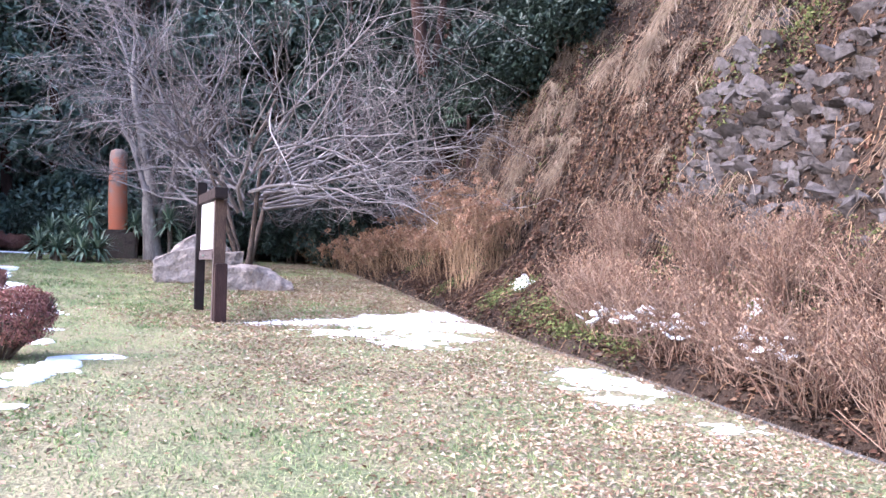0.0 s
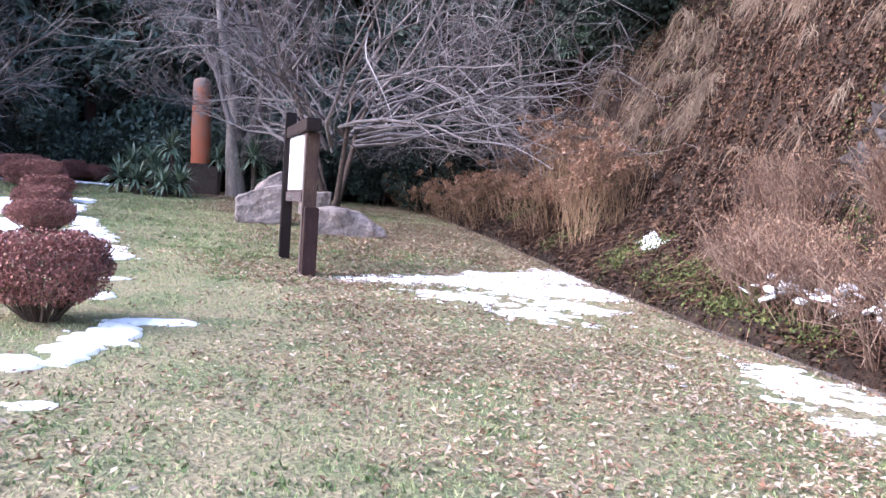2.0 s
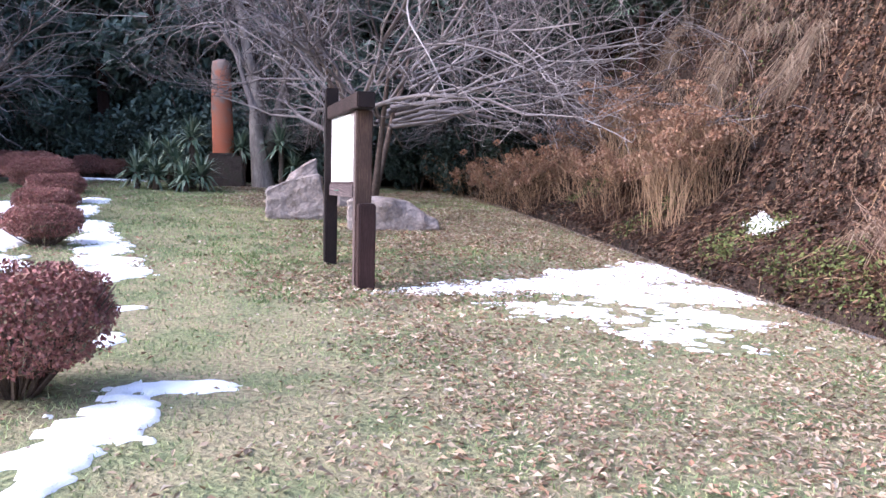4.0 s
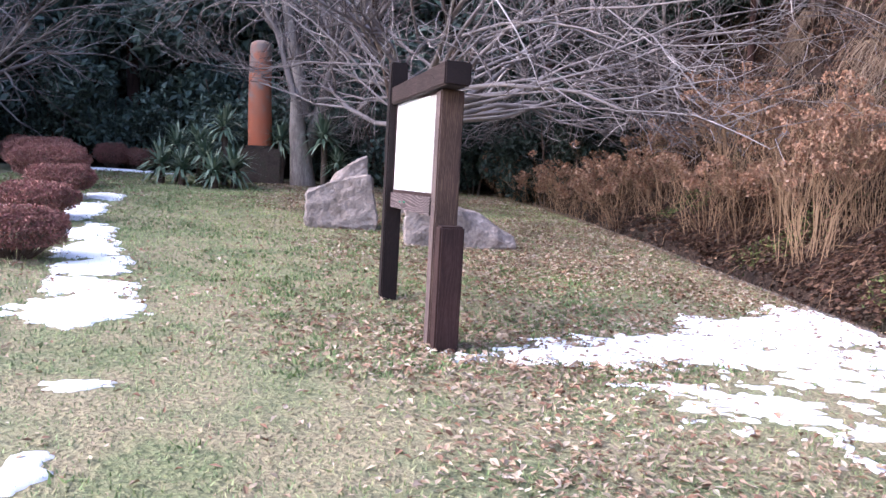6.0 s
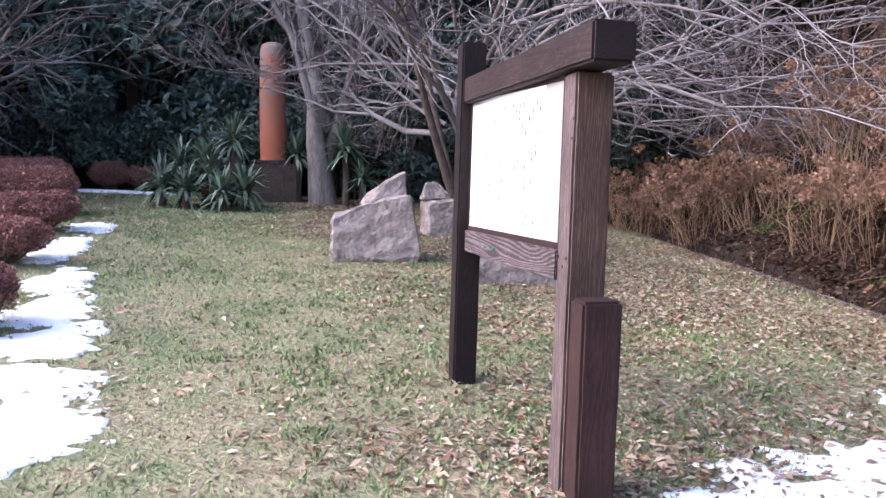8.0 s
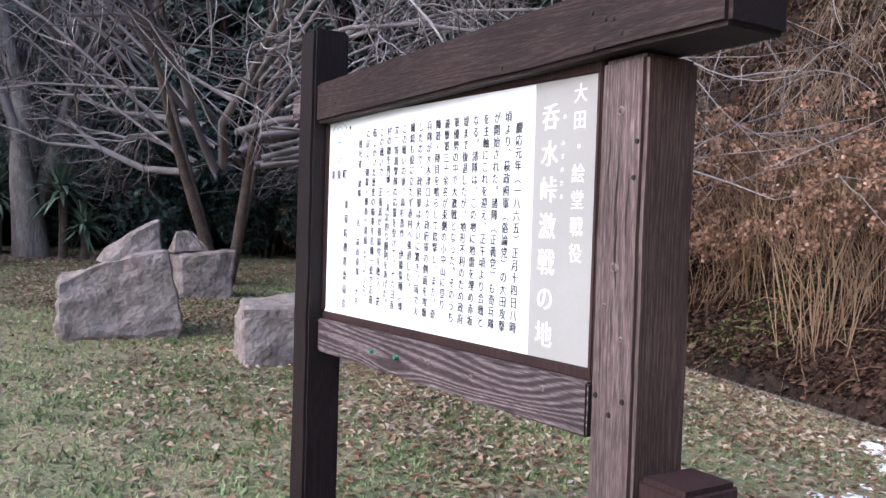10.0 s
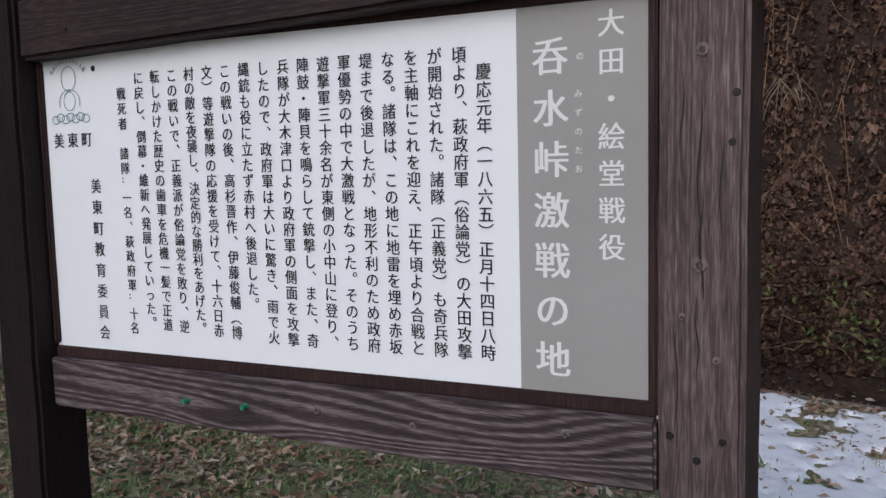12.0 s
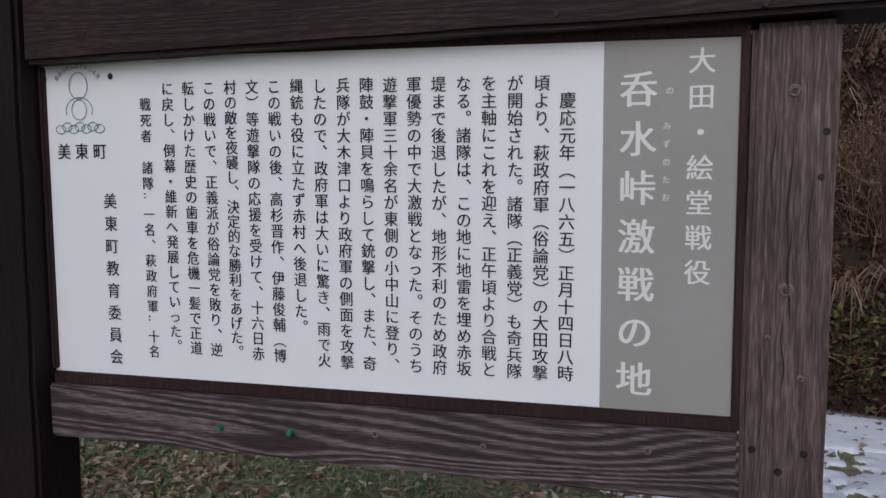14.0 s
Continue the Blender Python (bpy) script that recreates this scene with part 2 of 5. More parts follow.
M_STRAW = leafy("dry_grass", [(0.190, 0.130, 0.085), (0.265, 0.195, 0.135), (0.115, 0.070, 0.045), (0.320, 0.250, 0.185), (0.150, 0.086, 0.055)])
M_WITHER = leafy("withered_leaves", [(0.215, 0.135, 0.085), (0.300, 0.205, 0.138), (0.135, 0.072, 0.045), (0.100, 0.048, 0.030), (0.250, 0.165, 0.105)])
M_SNOW = surface("snow", [(0.82, 0.83, 0.86), (0.92, 0.92, 0.93)], 5, 0.6, 0.5, 60, dist=0.01, world_space=True)
M_ROCK = surface("boulder", [(0.125, 0.103, 0.086), (0.245, 0.200, 0.178), (0.312, 0.262, 0.238), (0.179, 0.138, 0.120)], 2.4, 0.9, 0.8, 18, dist=0.04)
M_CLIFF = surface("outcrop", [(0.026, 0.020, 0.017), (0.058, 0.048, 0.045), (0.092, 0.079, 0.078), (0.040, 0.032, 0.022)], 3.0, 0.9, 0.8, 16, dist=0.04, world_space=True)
M_WOOD_Z = timber("weathered_post", (9, 9, 0.6), (0.015, 0.009, 0.009), (0.090, 0.063, 0.060), (0.290, 0.220, 0.208), 0.045)
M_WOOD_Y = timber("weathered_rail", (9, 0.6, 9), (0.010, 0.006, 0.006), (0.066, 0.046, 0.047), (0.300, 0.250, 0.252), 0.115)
# near-black timber, used for the whole left post
M_SIDE_Z = timber("dark_post", (9, 9, 0.6), (0.003, 0.0015, 0.0015), (0.009, 0.004, 0.004), (0.026, 0.015, 0.014))
# shade of the beam's and rail's sides and undersides, put into the colour
M_SIDE_Y = timber("shaded_beam", (9, 0.6, 9), (0.004, 0.002, 0.002), (0.012, 0.006, 0.006), (0.030, 0.019, 0.018))
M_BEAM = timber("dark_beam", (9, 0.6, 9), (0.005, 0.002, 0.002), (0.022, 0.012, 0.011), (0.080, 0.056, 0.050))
# tan stains, with the shade of faces turned from the west painted in
M_END_Z = timber("stained_shaded_post", (9, 9, 0.5), (0.014, 0.007, 0.006), (0.060, 0.034, 0.026), (0.170, 0.118, 0.078), 0.05)
M_KNOT = surface("knot", [(0.05, 0.034, 0.027), (0.12, 0.088, 0.073)], 60, 0.8, 0.3, 200)
M_PALEKNOT = surface("pale_knot", [(0.13, 0.10, 0.09), (0.22, 0.18, 0.165)], 60, 0.8, 0.4, 160)
M_WOOD_D = timber("dark_stub", (9, 9, 0.6), (0.009, 0.004, 0.003), (0.030, 0.013, 0.012), (0.069, 0.038, 0.034))
M_WHITE = surface("white_sheet", [(0.87, 0.88, 0.90), (0.90, 0.91, 0.92)], 3, 0.4, 0.01, 60, grain=0.02)
M_GREY = surface("grey_band", [(0.33, 0.32, 0.30), (0.36, 0.35, 0.33)], 3, 0.4, 0.01, 60, grain=0.04)
M_INK = plain("ink", (0.012, 0.014, 0.02), 0.5)
M_TEAL = plain("teal_ink", (0.10, 0.22, 0.22), 0.5)
M_LETTER = plain("white_letters", (0.82, 0.82, 0.80), 0.5)
M_NAIL = plain("rusty_nail", (0.02, 0.016, 0.014), 0.6, 0.4)
M_GREENCAP = plain("green_screw_cap", (0.03, 0.22, 0.12), 0.4)
M_BARK = surface("grey_bark", [(0.122, 0.099, 0.090), (0.255, 0.218, 0.198), (0.367, 0.327, 0.298)], 4, 0.9, 0.8, 25, (1, 1, 0.35), 0.03)
M_TWIG = leafy("twig", [(0.075, 0.058, 0.056), (0.14, 0.115, 0.112), (0.235, 0.205, 0.20), (0.36, 0.325, 0.315)])
M_REDBARK = surface("red_bark", [(0.020, 0.011, 0.009), (0.049, 0.025, 0.020), (0.069, 0.039, 0.031)], 3, 0.95, 0.9, 18, (1, 1, 0.2), 0.04)
M_EVERGREEN = leafy("evergreen_leaves", [(0.040, 0.066, 0.058), (0.075, 0.112, 0.090), (0.110, 0.155, 0.122), (0.058, 0.086, 0.080)], 0.5, 0.4)
# darker copy of the evergreen leaves: deep shade put into the colour
M_EVERSHADE = leafy("shaded_evergreen_leaves", [(0.012, 0.022, 0.016), (0.023, 0.037, 0.027), (0.034, 0.052, 0.038), (0.015, 0.028, 0.021)], 0.5, 0.35)
M_AZALEA = leafy("azalea_leaves", [(0.170, 0.065, 0.060), (0.285, 0.122, 0.105), (0.350, 0.180, 0.142), (0.215, 0.086, 0.082), (0.140, 0.112, 0.066)])
M_STEM = surface("shrub_stem", [(0.07, 0.05, 0.04), (0.15, 0.11, 0.09)], 8, 0.9, 0.3, 40)
M_CANE = leafy("hydrangea_cane", [(0.160, 0.090, 0.048), (0.235, 0.145, 0.080), (0.290, 0.190, 0.112), (0.100, 0.052, 0.029)])
M_PALECANE = leafy("pale_cane", [(0.140, 0.082, 0.056), (0.210, 0.138, 0.098), (0.275, 0.195, 0.145), (0.085, 0.043, 0.029), (0.125, 0.064, 0.042)])
M_HEAD = leafy("dried_flower", [(0.265, 0.140, 0.082), (0.370, 0.220, 0.138), (0.190, 0.088, 0.052), (0.430, 0.290, 0.200), (0.120, 0.060, 0.038)])
M_YUCCA = leafy("sword_leaves", [(0.060, 0.100, 0.066), (0.120, 0.175, 0.118), (0.290, 0.340, 0.245), (0.080, 0.125, 0.084), (0.050, 0.085, 0.058)], 0.5, 0.4)
M_PALM = leafy("palm_leaves", [(0.042, 0.084, 0.053), (0.095, 0.147, 0.095), (0.137, 0.200, 0.126)], 0.5, 0.4)
M_MOSS = leafy("bank_green", [(0.053, 0.071, 0.020), (0.098, 0.114, 0.033), (0.135, 0.143, 0.046), (0.068, 0.094, 0.033)])
M_WEED = leafy("weed_leaves", [(0.085, 0.135, 0.045), (0.140, 0.200, 0.072), (0.200, 0.255, 0.105), (0.110, 0.160, 0.058), (0.260, 0.270, 0.130)])
M_CONCRETE = surface("old_concrete", [(0.096, 0.090, 0.084), (0.168, 0.156, 0.150), (0.120, 0.120, 0.096)], 3, 0.9, 0.5, 30, world_space=True)
M_PEDESTAL = surface("pedestal_stone", [(0.042, 0.033, 0.027), (0.090, 0.066, 0.054), (0.066, 0.066, 0.042)], 3, 0.9, 0.6, 20)


def pillar_paint():
    """Red ochre below, worn to grey towards the top."""
    m, n, l, b = tree_of("pillar_paint")
    co = n.new("ShaderNodeTexCoord")
    sep = n.new("ShaderNodeSeparateXYZ")
    l.new(co.outputs["Object"], sep.inputs[0])
    t = n.new("ShaderNodeTexNoise")
    t.inputs["Scale"].default_value, t.inputs["Detail"].default_value = 2.5, 6
    l.new(co.outputs["Object"], t.inputs["Vector"])
    k = n.new("ShaderNodeMath")
    k.operation = "MULTIPLY_ADD"
    k.inputs[1].default_value = 0.19
    l.new(sep.outputs["Z"], k.inputs[0])
    l.new(t.outputs["Fac"], k.inputs[2])
    r = ramp(n, [(0.55, (0.43, 0.125, 0.06)), (0.80, (0.36, 0.14, 0.085)), (0.94, (0.24, 0.185, 0.165))])
    sub = n.new("ShaderNodeMath")
    sub.operation = "MULTIPLY"
    sub.inputs[1].default_value = 0.8
    l.new(k.outputs[0], sub.inputs[0])
    l.new(sub.outputs[0], r.inputs["Fac"])
    l.new(r.outputs["Color"], b.inputs["Base Color"])
    b.inputs["Roughness"].default_value = 0.85
    return m


M_PILLAR = pillar_paint()

# ---- the ground: one sheet with lawn, ditch and bank ----
ds = np.concatenate([[-400, -150, -60], np.arange(-30, -1, 0.6), np.arange(-1, -0.05, 0.2), np.arange(-0.05, 0.6, 0.05), np.arange(0.6, 9, 0.16), np.arange(9, 20, 0.8), [25, 35, 60, 120, 400]])
ys = np.concatenate([[-400, -150, -60, -30], np.arange(-20, 2, 1.0), np.arange(2, 24, 0.16), np.arange(24, 62, 0.6), [70, 100, 200, 500]])
gd, gy = np.meshgrid(ds, ys)
gx = ditch_x(gy) + gd
gz = ground_z(gx, gy)
idx = np.arange(gd.size).reshape(gd.shape)
gf = np.stack([idx[:-1, :-1], idx[:-1, 1:], idx[1:, 1:], idx[1:, :-1]], -1).reshape(-1, 4)
me = raw_mesh("ground", np.stack([gx, gy, gz], -1).reshape(-1, 3), gf, True)
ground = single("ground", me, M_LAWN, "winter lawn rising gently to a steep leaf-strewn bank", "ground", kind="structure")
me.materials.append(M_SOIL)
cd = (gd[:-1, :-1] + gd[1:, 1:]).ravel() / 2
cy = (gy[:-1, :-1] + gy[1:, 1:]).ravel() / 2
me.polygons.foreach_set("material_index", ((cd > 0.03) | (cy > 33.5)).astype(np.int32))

# concrete lip of the drain along the lawn's edge
def drain_lip():
    y = np.arange(-6, 34, 0.4)
    rings = []
    for o, h in ((0.0, -0.2), (0.0, 0.012), (0.055, 0.012), (0.06, -0.2)):
        x = ditch_x(y) + o + 0.012
        rings.append(np.stack([x, y, lawn_z(ditch_x(y), y) + h + 0.012 * (vnoise(y, y * 0 + o * 9, 2.0) - 0.5)], -1))
    v = np.stack(rings, 1)
    i = np.arange(v.shape[0] * 4).reshape(-1, 4)
    f = np.stack([i[:-1, :-1], i[:-1, 1:], i[1:, 1:], i[1:, :-1]], -1).reshape(-1, 4)
    return raw_mesh("drain_lip", v.reshape(-1, 3), f)


single("drain_edge", drain_lip(), M_CONCRETE, "narrow mossy concrete edge of the drainage ditch", "drain edge", kind="structure")


# ---- snow ----
def snow_patch(blobs, thick=0.03, seed=0, ragged=0.75, cell=0.035, fine=2.2, broken=False):
    b = np.array(blobs, float)
    x0, x1 = (b[:, 0] - b[:, 2] * 1.35).min(), (b[:, 0] + b[:, 2] * 1.35).max()
    y0, y1 = (b[:, 1] - b[:, 3] * 1.35).min(), (b[:, 1] + b[:, 3] * 1.35).max()
    x, y = np.meshgrid(np.arange(x0, x1, cell), np.arange(y0, y1, cell))
    f = np.full(x.shape, -9.0)
    for cx, cy_, rx, ry in b:
        f = np.maximum(f, 1 - np.sqrt(((x - cx) / rx) ** 2 + ((y - cy_) / ry) ** 2))
    f = (f * 0.7 - 0.2 if broken else f * 1.15 + 0.05) + ragged * (vnoise(x + seed * 13.7, y, fine, 2) - 0.5) * 0.8 + ragged * 1.1 * (vnoise(x, y + seed * 3.1, fine * 4, 3) - 0.55)
    f = f - 2.6 * np.clip(vnoise(x * 0.8 + seed, y * 1.5, fine * 3.2, 2) - 0.6, 0, 1)
    d = x - ditch_x(y)
    f = np.where((d > -0.03) & (d < 0.75), -1.0, f)
    z = ground_z(x, y) + np.where(f > 0, thick * np.sqrt(np.clip(f * 2, 0, 1)) + 0.004, -0.03) + 0.012 * (vnoise(x, y, 9, 2) - 0.5)
    i = np.arange(x.size).reshape(x.shape)
    q = np.stack([i[:-1, :-1], i[:-1, 1:], i[1:, 1:], i[1:, :-1]], -1).reshape(-1, 4)
    keep = (f.ravel()[q] > 0).any(1)
    q = q[keep]
    mark = np.arange(x.size)
    for _ in range(400):
        low = mark[q].min(1)
        old = mark.copy()
        np.minimum.at(mark, q.ravel(), np.repeat(low, 4))
        mark = mark[mark]
        if (old == mark).all():
            break
    face_mark = mark[q[:, 0]]
    names, counts = np.unique(face_mark, return_counts=True)
    big = names[counts > 140]
    v = np.stack([x, y, z], -1).reshape(-1, 3)
    pieces = []
    for sel in [face_mark == b for b in big] + [~np.isin(face_mark, big)]:
        if sel.any():
            used, inv = np.unique(q[sel], return_inverse=True)
            pieces.append(raw_mesh("snow_patch", v[used], inv.reshape(-1, 4), True))
        else:
            pieces.append(None)
    return pieces


SNOW_LAWN = [
    ([(3.6, 13.2, 0.95, 0.36), (4.9, 13.5, 1.3, 0.62), (6.3, 14.2, 1.2, 0.9), (7.0, 14.5, 0.45, 1.0), (6.7, 12.9, 0.6, 0.9)], 0.026, 1.2, "thin ragged snow patch lying across the lawn"),
    ([(4.9, 10.6, 0.6, 1.1), (5.5, 11.4, 0.9, 0.9), (4.4, 11.9, 0.9, 0.7), (5.6, 12.6, 1.4, 0.7)], 0.014, 1.3, "broken melting snow on the lawn"),
    ([(5.7, 7.0, 0.8, 1.1), (6.1, 7.6, 0.5, 0.7), (5.6, 6.2, 0.5, 0.5), (5.65, 5.0, 0.35, 0.5)], 0.014, 1.3, "broken melting snow beside the ditch"),
    ([(0.02, 8.2, 0.24, 0.62), (0.28, 8.95, 0.24, 0.55), (0.6, 9.4, 0.34, 0.18), (-0.3, 7.8, 0.28, 0.28)], 0.026, 1.05, "white snow strip beside the clipped shrub"),
]
SNOW_ROW = [
    ([(0.0, 6.75, 0.2, 0.09), (0.0, 12.3, 0.2, 0.16), (0.0, 10.9, 0.15, 0.3)], 0.016, 1.1, "small leftover snow patch on the lawn"),
    ([(-0.4, 14.6, 0.5, 0.65), (-0.45, 15.5, 0.42, 0.55), (-0.65, 16.6, 0.4, 0.7), (-0.85, 17.8, 0.36, 0.8), (-1.1, 19.2, 0.32, 0.9), (-1.55, 21.5, 0.3, 1.2), (-1.6, 23.7, 0.4, 0.8)], 0.022, 0.95, "white snow strip along the row of clipped shrubs"),
    ([(-2.3, 17.5, 0.6, 1.6), (-2.0, 14.5, 0.7, 1.6), (-3.0, 21, 0.6, 2.0)], 0.04, 0.7, "snow lying behind the row of shrubs"),
    ([(-2.6, 31.9, 1.3, 0.5), (-1.5, 31.7, 0.6, 0.35), (-4.0, 32.0, 0.9, 0.5)], 0.05, 0.5, "snow at the far end of the lawn"),
]
SNOW_BANK = [
    ([(8.9, 14.6, 0.24, 0.3), (9.05, 15.0, 0.2, 0.26)], 0.04, 1.24, "snow caught in leaf litter on the bank"),
    ([(7.85, 9.2, 0.3, 0.45), (8.0, 8.4, 0.3, 0.4), (8.05, 7.0, 0.3, 0.5), (7.9, 10.0, 0.3, 0.35)], 0.05, 1.3, "snow caught among dry canes on the bank"),
]
SNOW = SNOW_LAWN + SNOW_ROW + SNOW_BANK
for k, (blobs, thick, ragged, lab) in enumerate(SNOW):
    *whole, crumbs = snow_patch(blobs, thick, k, ragged, broken=ragged > 1.25)
    for me in whole:
        single("snow_patch", me, M_SNOW, lab, "snow", group="snow patches")
    if crumbs:
        single("snow_crumbs", crumbs, M_SNOW, "crumbs of melting snow scattered on the ground", "snow", kind="stuff")


def cane_snow():
    """Small lumps of snow held up in the dry canes."""
    r = np.random.default_rng(15)
    bm = bmesh.new()
    bmesh.ops.create_icosphere(bm, subdivisions=2, radius=1)
    for v in bm.verts:
        v.co *= 1 + 0.5 * noise.noise(v.co * 2.1)
    tv = np.array([v.co for v in bm.verts])
    tf = np.array([[v.index for v in f.verts] for f in bm.faces])
    bm.free()
    k = 60
    y = np.concatenate([r.normal(9.3, 0.45, 28), r.normal(7.9, 0.3, 16), r.normal(6.1, 0.35, 16)])
    x = ditch_x(y) + r.uniform(0.62, 1.0, k)
    z = ground_z(x, y) + r.uniform(0.22, 0.42, k)
    size = np.stack([r.uniform(0.03, 0.08, k), r.uniform(0.03, 0.10, k), r.uniform(0.012, 0.03, k)], -1)
    me = scatter_mesh("cane_snow", tv, tf, euler_m(r.normal(0, 0.3, k), r.normal(0, 0.3, k), r.uniform(0, 6.28, k)), size, np.stack([x, y, z], -1))
    single("cane_snow", me, M_SNOW, "small lumps of snow held in the dry canes", "snow", kind="stuff")


cane_snow()

# ---- grass and fallen leaves ----
SNOWY = np.array([b for s in SNOW for b in s[0]])


def on_snow(x, y):
    d = np.min(((x[:, None] - SNOWY[:, 0]) / SNOWY[:, 2]) ** 2 + ((y[:, None] - SNOWY[:, 1]) / SNOWY[:, 3]) ** 2, axis=1)
    return (d < 0.6) & (rng.random(len(x)) < 0.8)


def lawn_points(count, near=1.0):
    """Points on the lawn, denser where the path runs."""
    y = rng.random(count) ** near * 31 + 0.6
    x = rng.uniform(-4.5, 8.2, count)
    ok = (x < ditch_x(y) - 0.02) & ~on_snow(x, y)
    return x[ok], y[ok]


def add_grass():
    x, y = lawn_points(330000, 1.25)
    keep = rng.random(len(x)) < 0.2 + 1.1 * vnoise(x, y, 0.9, 3)
    x, y = x[keep], y[keep]
    k = len(x)
    far = np.clip(y / 14, 0.8, 2.0)
    size = np.stack([rng.uniform(0.0035, 0.0075, k) * far, np.ones(k), rng.uniform(0.018, 0.048, k) * (0.6 + 0.9 * vnoise(x, y, 0.6, 2))], -1)
    rot = euler_m(rng.normal(0, 0.75, k), rng.normal(0, 0.4, k), rng.uniform(0, 6.28, k))
    place = np.stack([x, y, lawn_z(x, y) - 0.002], -1)
    tv = [(-1, 0, 0), (1, 0, 0), (0.2, 0, 1)]
    # the turf is greener on the open west side, strawy towards the ditch
    green = vnoise(x + 21, y, 0.28, 3) + 0.28 * (1 - smooth(-0.4, 2.6, x)) - 0.08 * smooth(18, 24, y) + 0.08 * smooth(5, 6.3, x) > rng.uniform(0.42, 0.72, k)
    for sel, name, mat, lab in ((green, "green_turf", M_TURF, "short green winter turf"), (~green, "grass", M_GRASS, "short straw-coloured and green winter grass")):
        me = scatter_mesh(name, tv, [(0, 1, 2)], rot[sel], size[sel], place[sel])
        single(name, me, mat, lab, "grass", kind="stuff")


def add_tufts():
    """Greener weeds, low rosettes near the board."""
    x, y = lawn_points(12000, 1.0)
    bx, by = rng.uniform(1.2, 6.8, 2600), rng.uniform(12.5, 21, 2600)
    ok = ~on_snow(bx, by) & (vnoise(bx, by, 1.1, 2) > 0.56)
    bx, by = bx[ok], by[ok]
    keep = vnoise(x + 40, y, 0.55, 3) + 0.2 * smooth(7, 14, y) > 0.67
    x, y = np.concatenate([x[keep], bx]), np.concatenate([y[keep], by])
    n = 9
    x, y = np.repeat(x, n) + rng.normal(0, 0.04, len(x) * n), np.repeat(y, n) + rng.normal(0, 0.04, len(y) * n)
    k = len(x)
    by_board = 1 + 0.15 * smooth(12, 13, y) * (1 - smooth(19, 21, y))
    size = np.stack([rng.uniform(0.005, 0.011, k) * by_board, np.ones(k), rng.uniform(0.025, 0.06, k) * by_board], -1)
    rot = euler_m(rng.normal(0, 1.1, k), rng.normal(0, 0.4, k), rng.uniform(0, 6.28, k))
    me = scatter_mesh("weeds", [(-1, 0, 0), (1, 0, 0), (0.3, 0, 1)], [(0, 1, 2)], rot, size, np.stack([x, y, lawn_z(x, y)], -1))
    single("weeds", me, M_WEED, "low green weeds in the lawn", "weeds", kind="stuff")


def add_edge_grass():
    """Longer blades leaning over the drain."""
    k = 15000
    y = rng.uniform(0.5, 31, k)
    x = ditch_x(y) - np.abs(rng.normal(0, 0.10, k)) + 0.05
    size = np.stack([rng.uniform(0.003, 0.006, k), np.ones(k), rng.uniform(0.02, 0.065, k)], -1)
    rot = euler_m(rng.normal(0, 0.6, k), rng.normal(0.5, 0.5, k), rng.normal(0, 0.6, k))
    me = scatter_mesh("edge_grass", [(-1, 0, 0), (1, 0, 0), (0.2, 0, 1)], [(0, 1, 2)], rot, size, np.stack([x, y, lawn_z(x, y)], -1))
    single("edge_grass", me, M_STRAW, "longer dry grass hanging over the ditch edge", "grass", kind="stuff")


add_edge_grass()

LEAF_V = [(-0.5, 0, 0.0), (-0.1, -0.28, 0.12), (0.5, 0, 0.02), (-0.1, 0.28, 0.14)]
LEAF_F = [(0, 1, 2), (0, 2, 3)]


def add_fallen():
    x, y = lawn_points(300000, 1.4)
    warm = vnoise(x, y, 0.33, 3) + 0.36 * smooth(0.8, 3.0, x) * (1 - smooth(5.0, 7.0, x)) * (1 - smooth(6, 10, y)) - 0.08 * smooth(8, 10, y) * (1 - smooth(12, 13, y)) + 0.17 * smooth(12.5, 14.5, y) * smooth(1.0, 2.5, x)
    keep = rng.random(len(x)) < (0.10 + 2.9 * np.clip(warm - 0.45, 0, 1)) * (0.35 + 0.65 * smooth(0.3, 2.2, x))
    x, y = x[keep], y[keep]
    sx, sy = rng.uniform(2.8, 7.4, 420), rng.uniform(11.5, 15.3, 420)
    lift = np.concatenate([np.zeros(len(x)), np.full(420, 0.026)])
    x, y = np.concatenate([x, sx]), np.concatenate([y, sy])
    k = len(x)
    size = rng.uniform(0.022, 0.07, k) * (1.0 + 0.25 * smooth(9, 14, y))
    size = np.stack([size, size * rng.uniform(0.5, 1.1, k), size * rng.uniform(0.2, 2.2, k)], -1)
    rot = euler_m(rng.normal(0, 0.3, k), rng.normal(0, 0.3, k), rng.uniform(0, 6.28, k))
    me = scatter_mesh("fallen_leaves", LEAF_V, LEAF_F, rot, size, np.stack([x, y, lawn_z(x, y) + lift + rng.uniform(0.008, 0.028, k)], -1))
    single("fallen_leaves", me, M_FALLEN, "pale tan and brown fallen leaves on the grass", "fallen leaves", kind="stuff")


